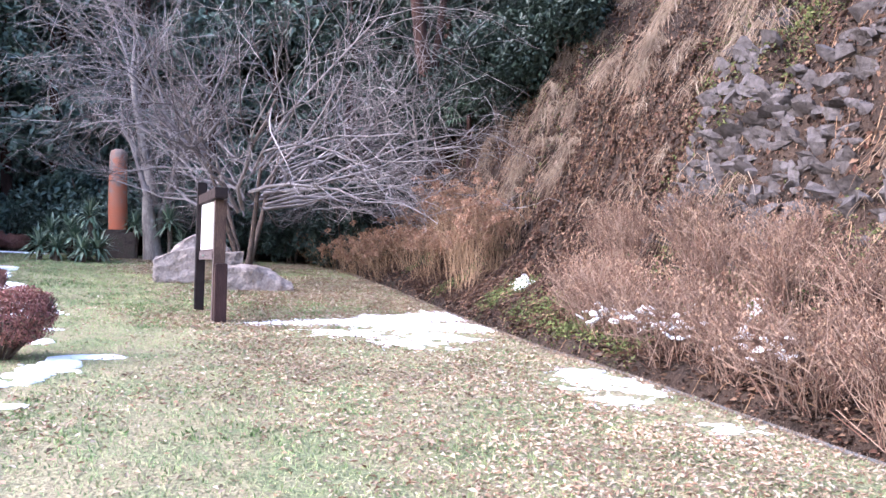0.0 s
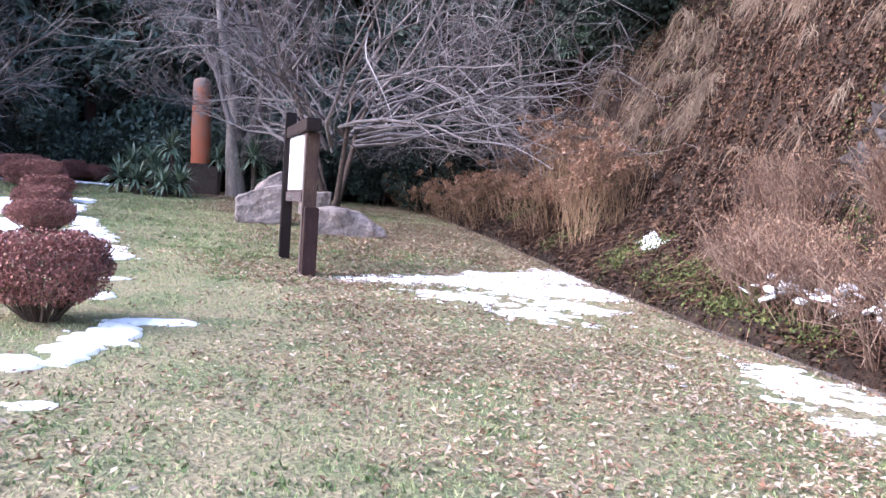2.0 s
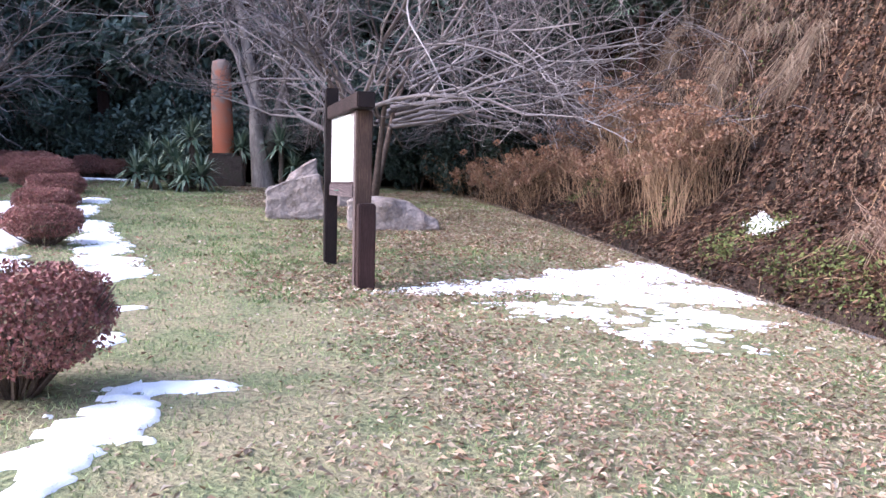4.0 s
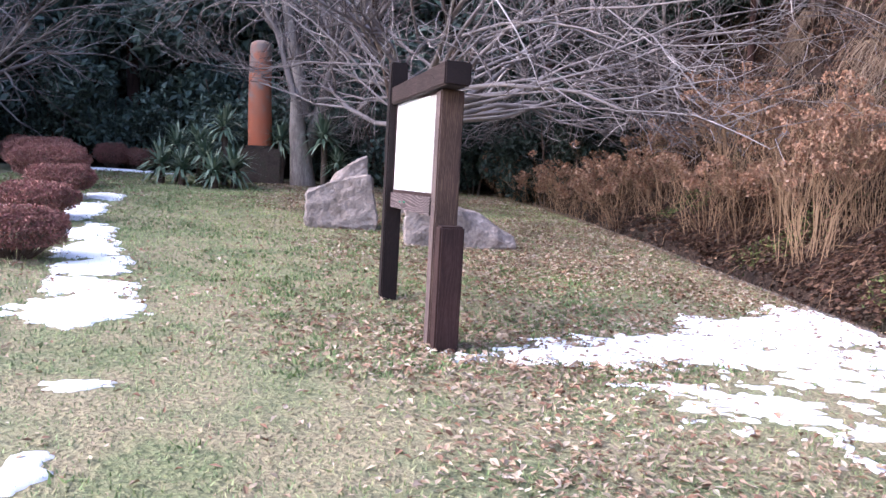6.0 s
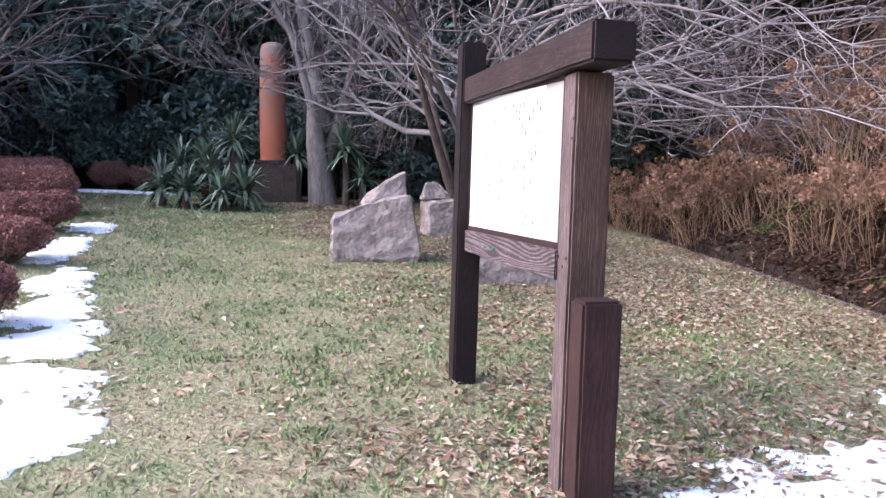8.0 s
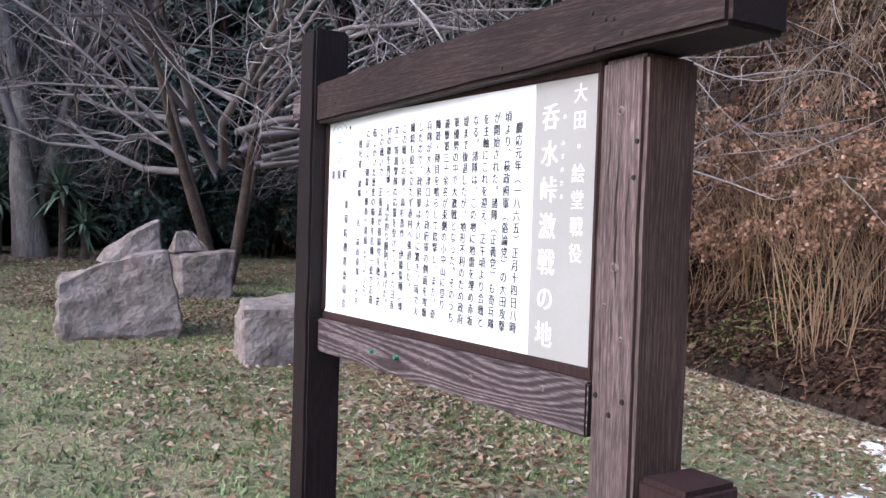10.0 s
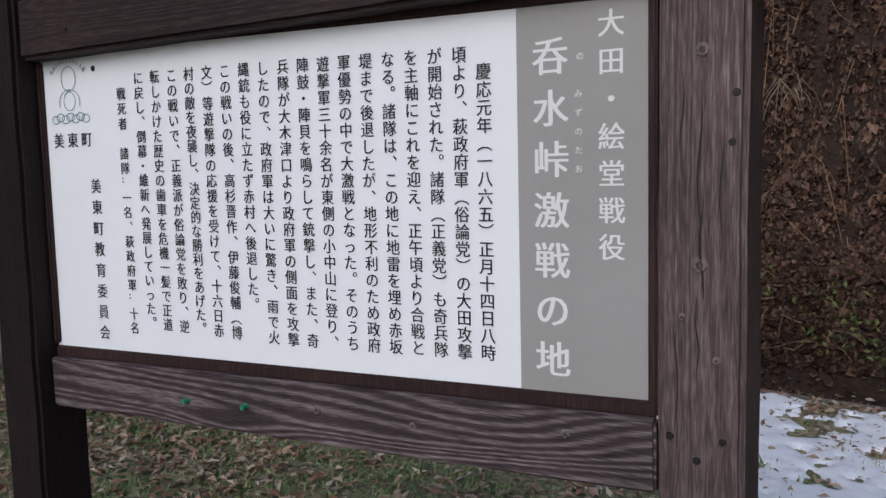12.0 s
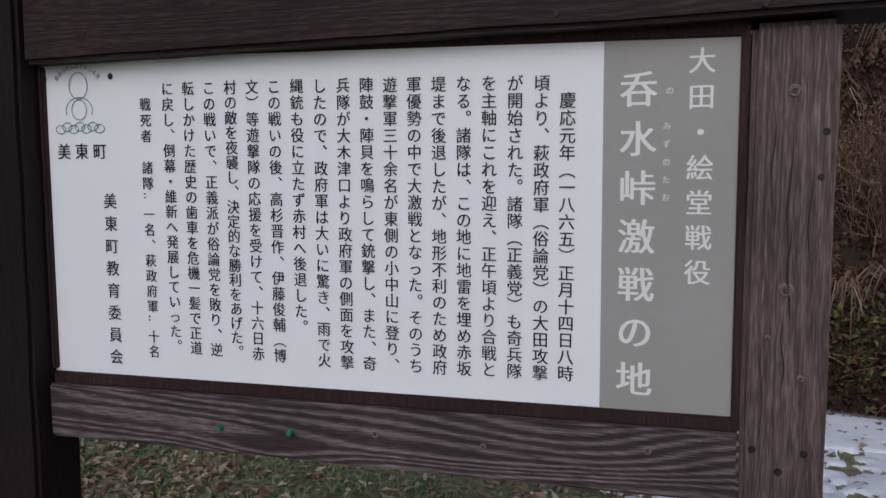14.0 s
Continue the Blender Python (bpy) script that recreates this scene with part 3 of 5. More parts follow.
def add_brown_leaves():
    """Darker, browner leaves behind the board."""
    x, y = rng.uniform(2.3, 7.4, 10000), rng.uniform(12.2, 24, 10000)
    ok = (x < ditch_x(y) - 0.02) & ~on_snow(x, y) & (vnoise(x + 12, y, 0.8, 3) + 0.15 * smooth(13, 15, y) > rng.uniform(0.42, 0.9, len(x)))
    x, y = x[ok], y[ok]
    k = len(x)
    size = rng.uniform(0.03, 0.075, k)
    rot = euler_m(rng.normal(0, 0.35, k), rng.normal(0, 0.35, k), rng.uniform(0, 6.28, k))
    me = scatter_mesh("brown_leaves", LEAF_V, LEAF_F, rot, size, np.stack([x, y, lawn_z(x, y) + rng.uniform(0.006, 0.024, k)], -1))
    single("brown_leaves", me, M_BROWN, "brown leaves lying thick behind the board", "fallen leaves", kind="stuff")


add_grass()
add_tufts()
add_fallen()
add_brown_leaves()


# ---- the notice board ----
GLYPHS = {}


def glyph(ch):
    """Flat outline of one character in the built-in font."""
    if ch not in GLYPHS:
        cu = bpy.data.curves.new("glyph", "FONT")
        cu.body, cu.resolution_u = ch, 3
        ob = bpy.data.objects.new("glyph", cu)
        scene.collection.objects.link(ob)
        bpy.context.view_layer.update()
        me = bpy.data.meshes.new_from_object(ob.evaluated_get(bpy.context.evaluated_depsgraph_get()))
        GLYPHS[ch] = ([v.co.copy() for v in me.vertices], [tuple(p.vertices) for p in me.polygons])
        bpy.data.objects.remove(ob)
        bpy.data.curves.remove(cu)
        bpy.data.meshes.remove(me)
    return GLYPHS[ch]


def upright_text(body, y, z, size, pitch, wide=1.0, across=False, depth=0.0, arc=None, bold_by=0.0):
    """A column of writing on the sheet, read from the west, from (y, z), the first character's middle."""
    bm = bmesh.new()
    todo = [(i, ch, o) for i, ch in enumerate(body) if ch not in " \u3000" for o in ((-1, 0, 1) if bold_by else (0,))]
    for i, ch, o in todo:
        vs, fs = glyph(ch)
        made = []
        for c in vs:
            u, w = c.x - 0.5, c.y - 0.38
            if not across and ch in "\uff08\uff09\u2025":
                u, w = w, -u
            if not across and ch in "\u3001\u3002":
                u, w = u + 0.62, w + 0.58
            if arc:
                a = arc[1] * (i - (len(body) - 1) / 2)
                u, w = u * math.cos(a) + w * math.sin(a), w * math.cos(a) - u * math.sin(a)
                py, pz = y - arc[0] * math.sin(a), z + arc[0] * math.cos(a)
            elif across:
                py, pz = y - i * pitch, z
            else:
                py, pz = y, z - i * pitch
            made.append(bm.verts.new((SHEET - depth - 0.0002 * o, py - u * size * wide + o * bold_by, pz + w * size + abs(o) * bold_by * 0.3)))
        for f in fs:
            bm.faces.new([made[j] for j in f])
    return bm


SHEET = 2.449
BY, BX = 14.5, 2.45
BZ = float(lawn_z(BX, BY))
LEAN = 1.3
PRINTED = ("text_line", "character", "emblem_line", "emblem_petal", "emblem_dot")
COLUMNS = [
    ("慶応元年（一八六五）正月十四日八時", 2.186),
    ("頃より、萩政府軍（俗論党）の大田攻撃", 2.224),
    ("が開始された。諸隊（正義党）も奇兵隊", 2.226),
    ("を主軸にこれを迎え、正午頃より合戦と", 2.228),
    ("なる。諸隊は、この地に地雷を埋め赤坂", 2.229),
    ("堤まで後退したが、地形不利のため政府", 2.230),
    ("軍優勢の中で大激戦となった。そのうち", 2.232),
    ("遊撃軍三十余名が東側の小中山に登り、", 2.233),
    ("陣鼓・陣貝を鳴らして銃撃し、また、奇", 2.235),
    ("兵隊が大木津口より政府軍の側面を攻撃", 2.236),
    ("したので、政府軍は大いに驚き、雨で火", 2.237),
    ("縄銃も役に立たず赤村へ後退した。", 2.239),
    ("この戦いの後、高杉晋作、伊藤俊輔（博", 2.240),
    ("文）等遊撃隊の応援を受けて、十六日赤", 2.241),
    ("村の敵を夜襲し、決定的な勝利をあげた。", 2.242),
    ("この戦いで、正義派が俗論党を敗り、逆", 2.243),
    ("転しかけた歴史の歯車を危機一髪で正道", 2.244),
    ("に戻し、倒幕・維新へ発展していった。", 2.245),
]


def ring_shape(cy_, cz, ry, rz, width=0.0022, a0=0.0, a1=360.0):
    """A thin drawn arc on the sheet."""
    bm = bmesh.new()
    n = 28
    rows = []
    for i in range(n + 1):
        a = radians(a0 + (a1 - a0) * i / n)
        rows.append([bm.verts.new((SHEET - 0.0012, cy_ - (ry + s) * math.cos(a), cz + (rz + s) * math.sin(a))) for s in (-width / 2, width / 2)])
    for p, q in zip(rows, rows[1:]):
        bm.faces.new((p[0], p[1], q[1], q[0]))
    return bm


def disc(cx, cy_, cz, r, depth, axis="x", sides=12):
    bm = bmesh.new()
    bmesh.ops.create_cone(bm, cap_ends=True, segments=sides, radius1=r, radius2=r * 0.75, depth=depth)
    turn = Matrix.Rotation(-math.pi / 2, 4, "Y") if axis == "x" else Matrix.Rotation(math.pi / 2, 4, "X")
    bmesh.ops.transform(bm, matrix=Matrix.Translation((cx, cy_, cz)) @ turn, verts=list(bm.verts))
    return bm


def split(x, y, z, long, wide):
    """A thin drying crack, widest in its middle and a little crooked."""
    bm = bmesh.new()
    rows = []
    for i in range(9):
        k = i / 8
        w = wide * math.sin(math.pi * min(max(k, 0.03), 0.97)) / 2
        c = y + 0.004 * math.sin(k * 7 + z * 9)
        rows.append([bm.verts.new((x, c + e * w, z + (k - 0.5) * long)) for e in (-1, 1)])
    for p, q in zip(rows, rows[1:]):
        bm.faces.new((p[0], p[1], q[1], q[0]))
    return bm


def notice_board():
    root = thing("notice_board", "weathered timber notice board with a white Japanese history text", "notice board", (BX - 0.027, BY, BZ))
    root.matrix_basis = pose(BX - 0.027, BY, BZ, 0, LEAN, 0)

    def sub(name, bm, mat, parent=root, label=""):
        if name in PRINTED:
            for v in bm.verts:
                v.co.y += 0.002 + 0.0125 * (v.co.y - 13.884)
                v.co.z += 0.023 * (v.co.z - 1.58) - 0.002
        bmesh.ops.translate(bm, vec=(-BX, -BY, -BZ), verts=list(bm.verts))
        ob = part(name, bm, mat, parent, label)
        # west and top faces weathered grey; shade of the rest put into darker timber
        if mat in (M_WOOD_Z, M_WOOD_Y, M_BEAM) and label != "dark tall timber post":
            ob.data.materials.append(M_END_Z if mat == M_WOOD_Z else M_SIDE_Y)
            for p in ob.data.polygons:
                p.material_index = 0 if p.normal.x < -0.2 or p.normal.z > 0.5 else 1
        return tagged(ob, kind="stuff") if name == "text_line" else ob

    foot = BZ - 0.15
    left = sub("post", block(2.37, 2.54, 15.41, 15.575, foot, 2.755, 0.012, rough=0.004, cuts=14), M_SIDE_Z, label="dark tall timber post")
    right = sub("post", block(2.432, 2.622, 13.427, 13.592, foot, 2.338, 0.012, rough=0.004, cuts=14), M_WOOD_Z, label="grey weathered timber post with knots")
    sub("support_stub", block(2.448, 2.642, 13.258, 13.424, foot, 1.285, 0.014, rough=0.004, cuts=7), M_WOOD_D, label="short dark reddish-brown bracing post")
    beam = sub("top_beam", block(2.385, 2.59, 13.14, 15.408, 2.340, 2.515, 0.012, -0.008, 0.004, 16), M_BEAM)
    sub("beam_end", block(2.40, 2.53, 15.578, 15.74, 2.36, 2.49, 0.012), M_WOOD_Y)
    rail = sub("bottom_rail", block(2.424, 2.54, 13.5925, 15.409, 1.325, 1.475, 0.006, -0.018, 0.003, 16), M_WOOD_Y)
    sub("sill_trim", block(2.441, 2.50, 13.5925, 15.409, 1.474, 1.508, 0.005, -0.018), M_WOOD_D)
    sub("head_trim", block(2.443, 2.50, 13.594, 15.408, 2.331, 2.372, 0.005, 0.019), M_WOOD_D)
    sub("side_trim", block(2.438, 2.50, 13.594, 13.612, 1.50, 2.34, 0.004), M_WOOD_D)
    sub("side_trim", block(2.436, 2.50, 15.392, 15.409, 1.50, 2.33, 0.004), M_WOOD_D)
    panel = sub("panel", block(2.45, 2.462, 13.595, 15.405, 1.488, 2.40, 0), M_WHITE, label="glossy white printed sheet")
    band = sub("heading_band", block(2.4482, 2.4494, 13.597, 13.888, 1.489, 2.385, 0), M_GREY, panel, "warm grey heading band with white letters")
    # writing
    for k, (body, top) in enumerate(COLUMNS):
        y = float(np.interp(k, [0, 1, 9, 17], [13.962, 14.019, 14.494, 14.985]))
        pitch = float(np.interp(k, [0, 1, 9, 17], [0.0371, 0.0373, 0.0386, 0.0386]))
        if len(body) == 19:
            pitch *= 17 / 18
        sub("text_line", upright_text(body, y, top, 0.037, pitch, depth=0.0012, bold_by=0.00035), M_INK, panel)
    sub("text_line", upright_text("戦死者　諸隊‥一名、萩政府軍‥十名", 15.054, 2.208, 0.035, 0.0399, depth=0.0012, bold_by=0.0003), M_INK, panel)
    sub("text_line", upright_text("美東町教育委員会", 15.177, 1.962, 0.043, 0.0591, depth=0.0012, bold_by=0.0004), M_INK, panel)
    sub("text_line", upright_text("美東町", 15.320, 2.092, 0.045, 0.0585, across=True, depth=0.0012, bold_by=0.0004), M_INK, panel)
    for k, ch in enumerate("呑水峠激戦の地"):
        sub("character", upright_text(ch, 13.813, 2.204 - k * 0.1020, 0.078, 0.1, depth=0.0018, bold_by=0.0016), M_LETTER, panel)
    for k, ch in enumerate("大田・絵堂戦役"):
        sub("character", upright_text(ch, 13.687, 2.257 - k * 0.0718, 0.055, 0.1, depth=0.0018, bold_by=0.0009), M_LETTER, panel)
    sub("text_line", upright_text("の", 13.750, 2.199, 0.017, 0.03, depth=0.0018), M_LETTER, panel)
    sub("text_line", upright_text("みずのたお", 13.754, 2.127, 0.017, 0.0367, depth=0.0018), M_LETTER, panel)
    sub("text_line", upright_text("奈良の大仏さまのふる里", 15.266, 2.222, 0.014, 0.02, depth=0.0012, arc=(0.092, 0.165)), M_INK, panel)
    # drawn emblem of plain rings and petals
    for bm in (ring_shape(15.264, 2.262, 0.030, 0.034), ring_shape(15.264, 2.198, 0.043, 0.034, a0=-20, a1=200), ring_shape(15.264, 2.2, 0.024, 0.026)):
        sub("emblem_line", bm, M_TEAL, panel)
    for k in range(7):
        sub("emblem_petal", ring_shape(15.264 + (k - 3) * 0.021, 2.150 + 0.006 * (k % 2), 0.016, 0.011), M_TEAL, panel)
    for y in (15.376, 15.160):
        sub("emblem_dot", disc(SHEET - 0.001, y, 2.283, 0.0085, 0.001), M_INK, panel)
    # nails, knots and screws
    for y, z in ((13.568, 1.462), (13.468, 1.462), (13.516, 1.419), (13.448, 2.12), (13.455, 2.03)):
        sub("nail", disc(2.432, y, z, 0.0085, 0.006), M_NAIL, right)
    for y, z, r in ((13.509, 2.201, 0.014), (13.512, 1.801, 0.016), (13.48, 1.62, 0.008), (13.545, 1.70, 0.007)):
        sub("knot", disc(2.4305, y, z, r, 0.004), M_PALEKNOT, right)
        sub("knot", disc(2.4285, y, z, r * 0.5, 0.004), M_KNOT, right)
    for y, z, long, wide in ((13.512, 2.0, 0.30, 0.0035), (13.508, 1.83, 0.22, 0.005), (13.516, 1.66, 0.16, 0.003), (13.545, 2.08, 0.20, 0.0025), (13.472, 1.95, 0.24, 0.0025), (13.555, 1.58, 0.26, 0.002), (13.468, 1.10, 0.30, 0.004), (13.55, 0.9, 0.4, 0.004)):
        sub("crack", split(2.4285, y, z, long, wide), M_NAIL, right)
    for y, z in ((13.47, 2.385), (13.57, 2.365), (13.53, 2.43), (13.50, 2.425), (13.58, 2.455), (13.98, 2.372), (15.2, 2.40)):
        sub("nail", disc(2.385, y, z, 0.008, 0.006), M_NAIL, beam)
    for y, z in ((14.853, 1.389), (14.648, 1.397)):
        sub("screw_cap", disc(2.418, y, z, 0.0085, 0.024), M_GREENCAP, rail, "small green screw cap")
    for y, z, r in ((14.421, 1.414, 0.012), (14.15, 1.41, 0.008), (13.78, 1.44, 0.010)):
        sub("knot", disc(2.4225, y, z, r, 0.004), M_PALEKNOT, rail)
        sub("knot", disc(2.4205, y, z, r * 0.5, 0.004), M_KNOT, rail)
    return root


notice_board()


# ---- boulders ----
def boulder(points, cuts=3, amp=0.05, seed=0):
    """A broken stone: the hull of a few corners, split fine and roughened."""
    bm = bmesh.new()
    for p in points:
        bm.verts.new(p)
    out = bmesh.ops.convex_hull(bm, input=list(bm.verts))
    loose = [v for v in bm.verts if not v.link_faces]
    bmesh.ops.delete(bm, geom=loose, context="VERTS")
    bmesh.ops.bevel(bm, geom=list(bm.edges), offset=0.03, segments=1, affect="EDGES")
    bmesh.ops.triangulate(bm, faces=list(bm.faces))
    for _ in range(cuts):
        long = [e for e in bm.edges if e.calc_length() > 0.09]
        bmesh.ops.subdivide_edges(bm, edges=long, cuts=1)
        bmesh.ops.triangulate(bm, faces=[f for f in bm.faces if len(f.verts) > 3])
    bm.normal_update()
    off = Vector((seed * 7.1, seed * 3.3, seed))
    for v in bm.verts:
        n1 = noise.noise(v.co * 2.2 + off) * amp
        n2 = noise.noise(v.co * 7 + off) * amp * 0.5
        ridge = -abs(noise.noise(Vector((v.co.x * 1.5, v.co.y * 1.5, v.co.z * 5)) + off)) * amp * 0.8
        v.co += v.normal * (n1 + n2 + ridge)
    return bm


def place_boulder(points, at, label, turn=0, seed=0, amp=0.05, lift=0.0):
    bm = boulder(points, 4, amp, seed)
    me = bpy.data.meshes.new("boulder")
    bm.to_mesh(me)
    bm.free()
    z = float(ground_z(at[0], at[1]))
    return single("boulder", me, M_ROCK, label, "boulder", (at[0], at[1], z + lift), turn, "boulders")


place_boulder([(-0.5, -0.26, -0.1), (0.46, -0.34, -0.1), (0.55, 0.4, -0.1), (-0.5, 0.4, -0.1), (-0.68, -0.3, 0.12), (0.56, -0.42, 0.1), (-0.66, -0.24, 0.64), (-0.56, 0.3, 0.68), (0.42, -0.32, 0.98), (0.54, 0.25, 0.92), (-0.3, -0.26, 0.84)],
              (2.62, 21.15), "large grey angular boulder standing on the lawn", seed=1, lift=-0.06)
place_boulder([(-0.3, -0.2, 0), (0.33, -0.22, 0.05), (0.35, 0.25, 0), (-0.3, 0.3, 0), (0.02, -0.15, 0.36), (0.3, -0.1, 0.5), (0.32, 0.1, 0.48), (-0.22, 0.1, 0.2)],
              (2.72, 21.3), "broken pointed slab on top of the large boulder", seed=2, amp=0.03, lift=0.72)
place_boulder([(-0.36, -0.3, -0.1), (0.34, -0.3, -0.1), (0.4, 0.35, -0.1), (-0.4, 0.35, -0.1), (-0.38, -0.28, 0.58), (0.44, -0.25, 0.68), (0.4, 0.3, 0.66), (-0.38, 0.3, 0.6)],
              (4.2, 23.9), "grey boulder resting behind the standing stone", seed=3)
place_boulder([(-0.26, -0.2, 0), (0.27, -0.18, 0.02), (0.25, 0.2, 0), (-0.24, 0.22, 0), (-0.2, -0.1, 0.34), (0.02, 0.05, 0.38), (0.14, -0.1, 0.2)],
              (4.02, 24.0), "small wedge of stone lying on the rear boulder", seed=6, amp=0.03, lift=0.6)
place_boulder([(-0.85, -0.35, -0.1), (0.9, -0.2, 0.02), (0.85, 0.35, -0.05), (-0.8, 0.45, -0.1), (-0.86, -0.3, 0.6), (-0.75, 0.4, 0.62), (-0.1, -0.3, 0.58), (0.35, 0.1, 0.55), (0.9, 0.0, 0.2), (0.05, 0.4, 0.66)],
              (4.2, 19.5), "long low grey boulder lying on the grass", turn=-8, seed=4, lift=-0.03)


# ---- trees ----
def sprout(levels, start, aim, length, radius, r, droop=0.0, wobble=0.25, spread=0.7, out=None, level=0, floor=0.0, limbs_low=False):
    """Branches of a bare tree; out collects (points, radii) level by level."""
    seg = 5
    pts = [np.array(start, float)]
    d = np.array(aim, float) / np.linalg.norm(aim)
    for i in range(seg):
        d = d + r.normal(0, wobble if level else 0.08, 3) * 0.5 + np.array([0, 0, -droop])
        d /= np.linalg.norm(d)
        pts.append(pts[-1] + d * length / seg)
    floor_here = floor * r.uniform(0.7, 1.3) + (0.6 * float(np.clip(-pts[-1][0] - 1.5, 0, 3)) if limbs_low else 0)
    if level and min(p[2] for p in pts) < floor_here:
        lift = np.linspace(0, 1, seg + 1) * (floor_here - min(p[2] for p in pts)) * r.uniform(0.6, 1.2)
        pts = [p + np.array([0, 0, h]) for p, h in zip(pts, lift)]
        if min(p[2] for p in pts[1:]) < floor_here * 0.8:
            return
    taper = np.linspace(radius, radius * 0.42, seg + 1)
    out[min(level, 2)].append((pts, taper))
    if level + 1 >= len(levels):
        return
    count, ratio = levels[level + 1]
    for i in range(count):
        k = r.uniform(0.28, 1.0) if i else 1.0
        j = min(int(k * seg), seg - 1)
        at = pts[j] + (pts[j + 1] - pts[j]) * (k * seg - j)
        way = pts[j + 1] - pts[j]
        way = way / np.linalg.norm(way) + r.normal(0, spread, 3) * (0.5 if not i else 1.0)
        rad = max(radius * (1 - 0.58 * k) * 0.7, 0.0075)
        sprout(levels, at, way, length * ratio * r.uniform(0.7, 1.2), rad, r, droop + 0.008, wobble, spread, out, level + 1, floor, limbs_low)


def bare_tree(label, at, stems, levels, seed, droop, spread, floor=0.0, limbs=(), bark=None):
    r = np.random.default_rng(seed)
    out = [[], [], []]
    for start, aim, length, radius in stems:
        sprout(levels, start, aim, length, radius, r, droop, 0.22, spread, out, 0, floor)
    for start, aim, length, radius in limbs:
        sprout(levels, start, aim, length, radius, r, droop, 0.34, spread, out, 1, floor, True)
    root = thing("bare_tree", label, "tree", (at[0], at[1], float(ground_z(*at)) - 0.05))
    for lines, name, mat, sides in ((out[0], "trunk", bark or M_BARK, 8), (out[1], "limb", M_TWIG, 5)):
        for line in lines:
            v, f = grow_tubes([line], sides)
            part(name, raw_mesh(name, v, f, True), mat, root)
    v, f = grow_tubes(out[2], 3)
    tagged(part("twig_tangle", raw_mesh("twig_tangle", v, f, True), M_TWIG, root), kind="stuff")
    return root


# wide old cherry behind the boulders: short leaning stems, long limbs spreading low
rs = np.random.default_rng(21)
stems, limbs = [], []
for k in range(4):
    a = 2 * math.pi * k / 4 + rs.uniform(-0.3, 0.3) + 0.4
    stems.append(((0.1 * math.cos(a), 0.1 * math.sin(a), 0.0), (math.cos(a) * 0.38, math.sin(a) * 0.38, 1.1), rs.uniform(3.6, 4.4), 0.10))
for k in range(34):
    a = k * 2.39996 + rs.uniform(-0.2, 0.2)
    up = rs.uniform(0.0, 0.75)
    reach = rs.uniform(3.6, 5.2) * (1.35 if math.sin(a) < -0.3 else 1.0) * (0.85 if up > 0.6 else 1.0)
    h = rs.uniform(1.6, 3.9)
    q = 0.1 + 0.33 * h
    limbs.append(((q * math.cos(a), q * math.sin(a), h), (math.cos(a), math.sin(a), up * 1.1), reach, rs.uniform(0.028, 0.05)))
# long low limbs sweeping out and down at their ends
for k in range(20):
    a = k * 2.39996 + 1.1
    if math.cos(a) < -0.55:
        continue
    reach = rs.uniform(4.6, 6.4)
    limbs.append(((0.6 * math.cos(a), 0.6 * math.sin(a), rs.uniform(1.7, 2.7)), (math.cos(a), math.sin(a), rs.uniform(0.12, 0.5)), reach, rs.uniform(0.05, 0.075)))
bare_tree("wide bare winter tree with a tangle of pale twigs", (4.9, 25.2), stems, [(1, 1), (0, 1), (7, 0.5), (5, 0.55), (3, 0.55)], 5, 0.022, 0.62, 1.7, limbs, M_STEM)
bare_tree("bare tree with a pale lichened trunk forking low", (2.55, 30.0),
          [((0, 0, 0), (-0.02, 0, 1), 2.4, 0.36), ((0.06, 0, 0.9), (0.22, 0.05, 1), 4.5, 0.2), ((-0.05, 0, 2.0), (-0.12, -0.05, 1), 4.5, 0.2)], [(1, 1), (6, 0.6), (6, 0.6), (5, 0.55), (3, 0.55)], 8, 0.0, 0.6, 3.6)
bare_tree("leaning bare tree at the edge of the wood", (-7.0, 32.0),
          [((0, 0, 0), (0.35, -0.5, 1), 5.0, 0.16), ((0, 0, 1), (0.9, -0.6, 0.8), 4.5, 0.1)], [(1, 1), (7, 0.65), (6, 0.55), (5, 0.55)], 9, 0.0, 0.6)
bare_tree("bare sapling beside the red-barked trunk", (11.2, 26.0),
          [((0, 0, 0), (-0.2, -0.2, 1), 4.0, 0.08), ((0, 0, 0), (-0.7, -0.5, 1), 4.0, 0.06)], [(1, 1), (6, 0.6), (6, 0.55), (5, 0.55)], 10, 0.0, 0.6)


def crown_mesh(name, blobs, leaves, size, r, flat=0.55):
    """A crown of many leaf sprays set about the skin of uneven clumps."""
    b = np.array(blobs, float)
    pick = r.choice(len(b), leaves, p=b[:, 3] ** 2 / (b[:, 3] ** 2).sum())
    u = r.normal(0, 1, (leaves, 3))
    u /= np.linalg.norm(u, axis=1, keepdims=True)
    rad = b[pick, 3] * r.uniform(0.55, 1.08, leaves)
    p = b[pick, :3] + u * rad[:, None] * np.array([1, 1, flat + 0.3])
    s = size * r.uniform(0.6, 1.4, leaves)
    rot = euler_m(r.normal(0, 0.7, leaves), r.normal(0.3, 0.6, leaves), r.uniform(0, 6.28, leaves))
    tv = [(-0.5, 0, 0), (0.0, -0.26, 0.05), (0.62, 0, -0.12), (0.0, 0.26, 0.05)]
    return scatter_mesh(name, tv, [(0, 1, 2, 3)], rot, s, p)


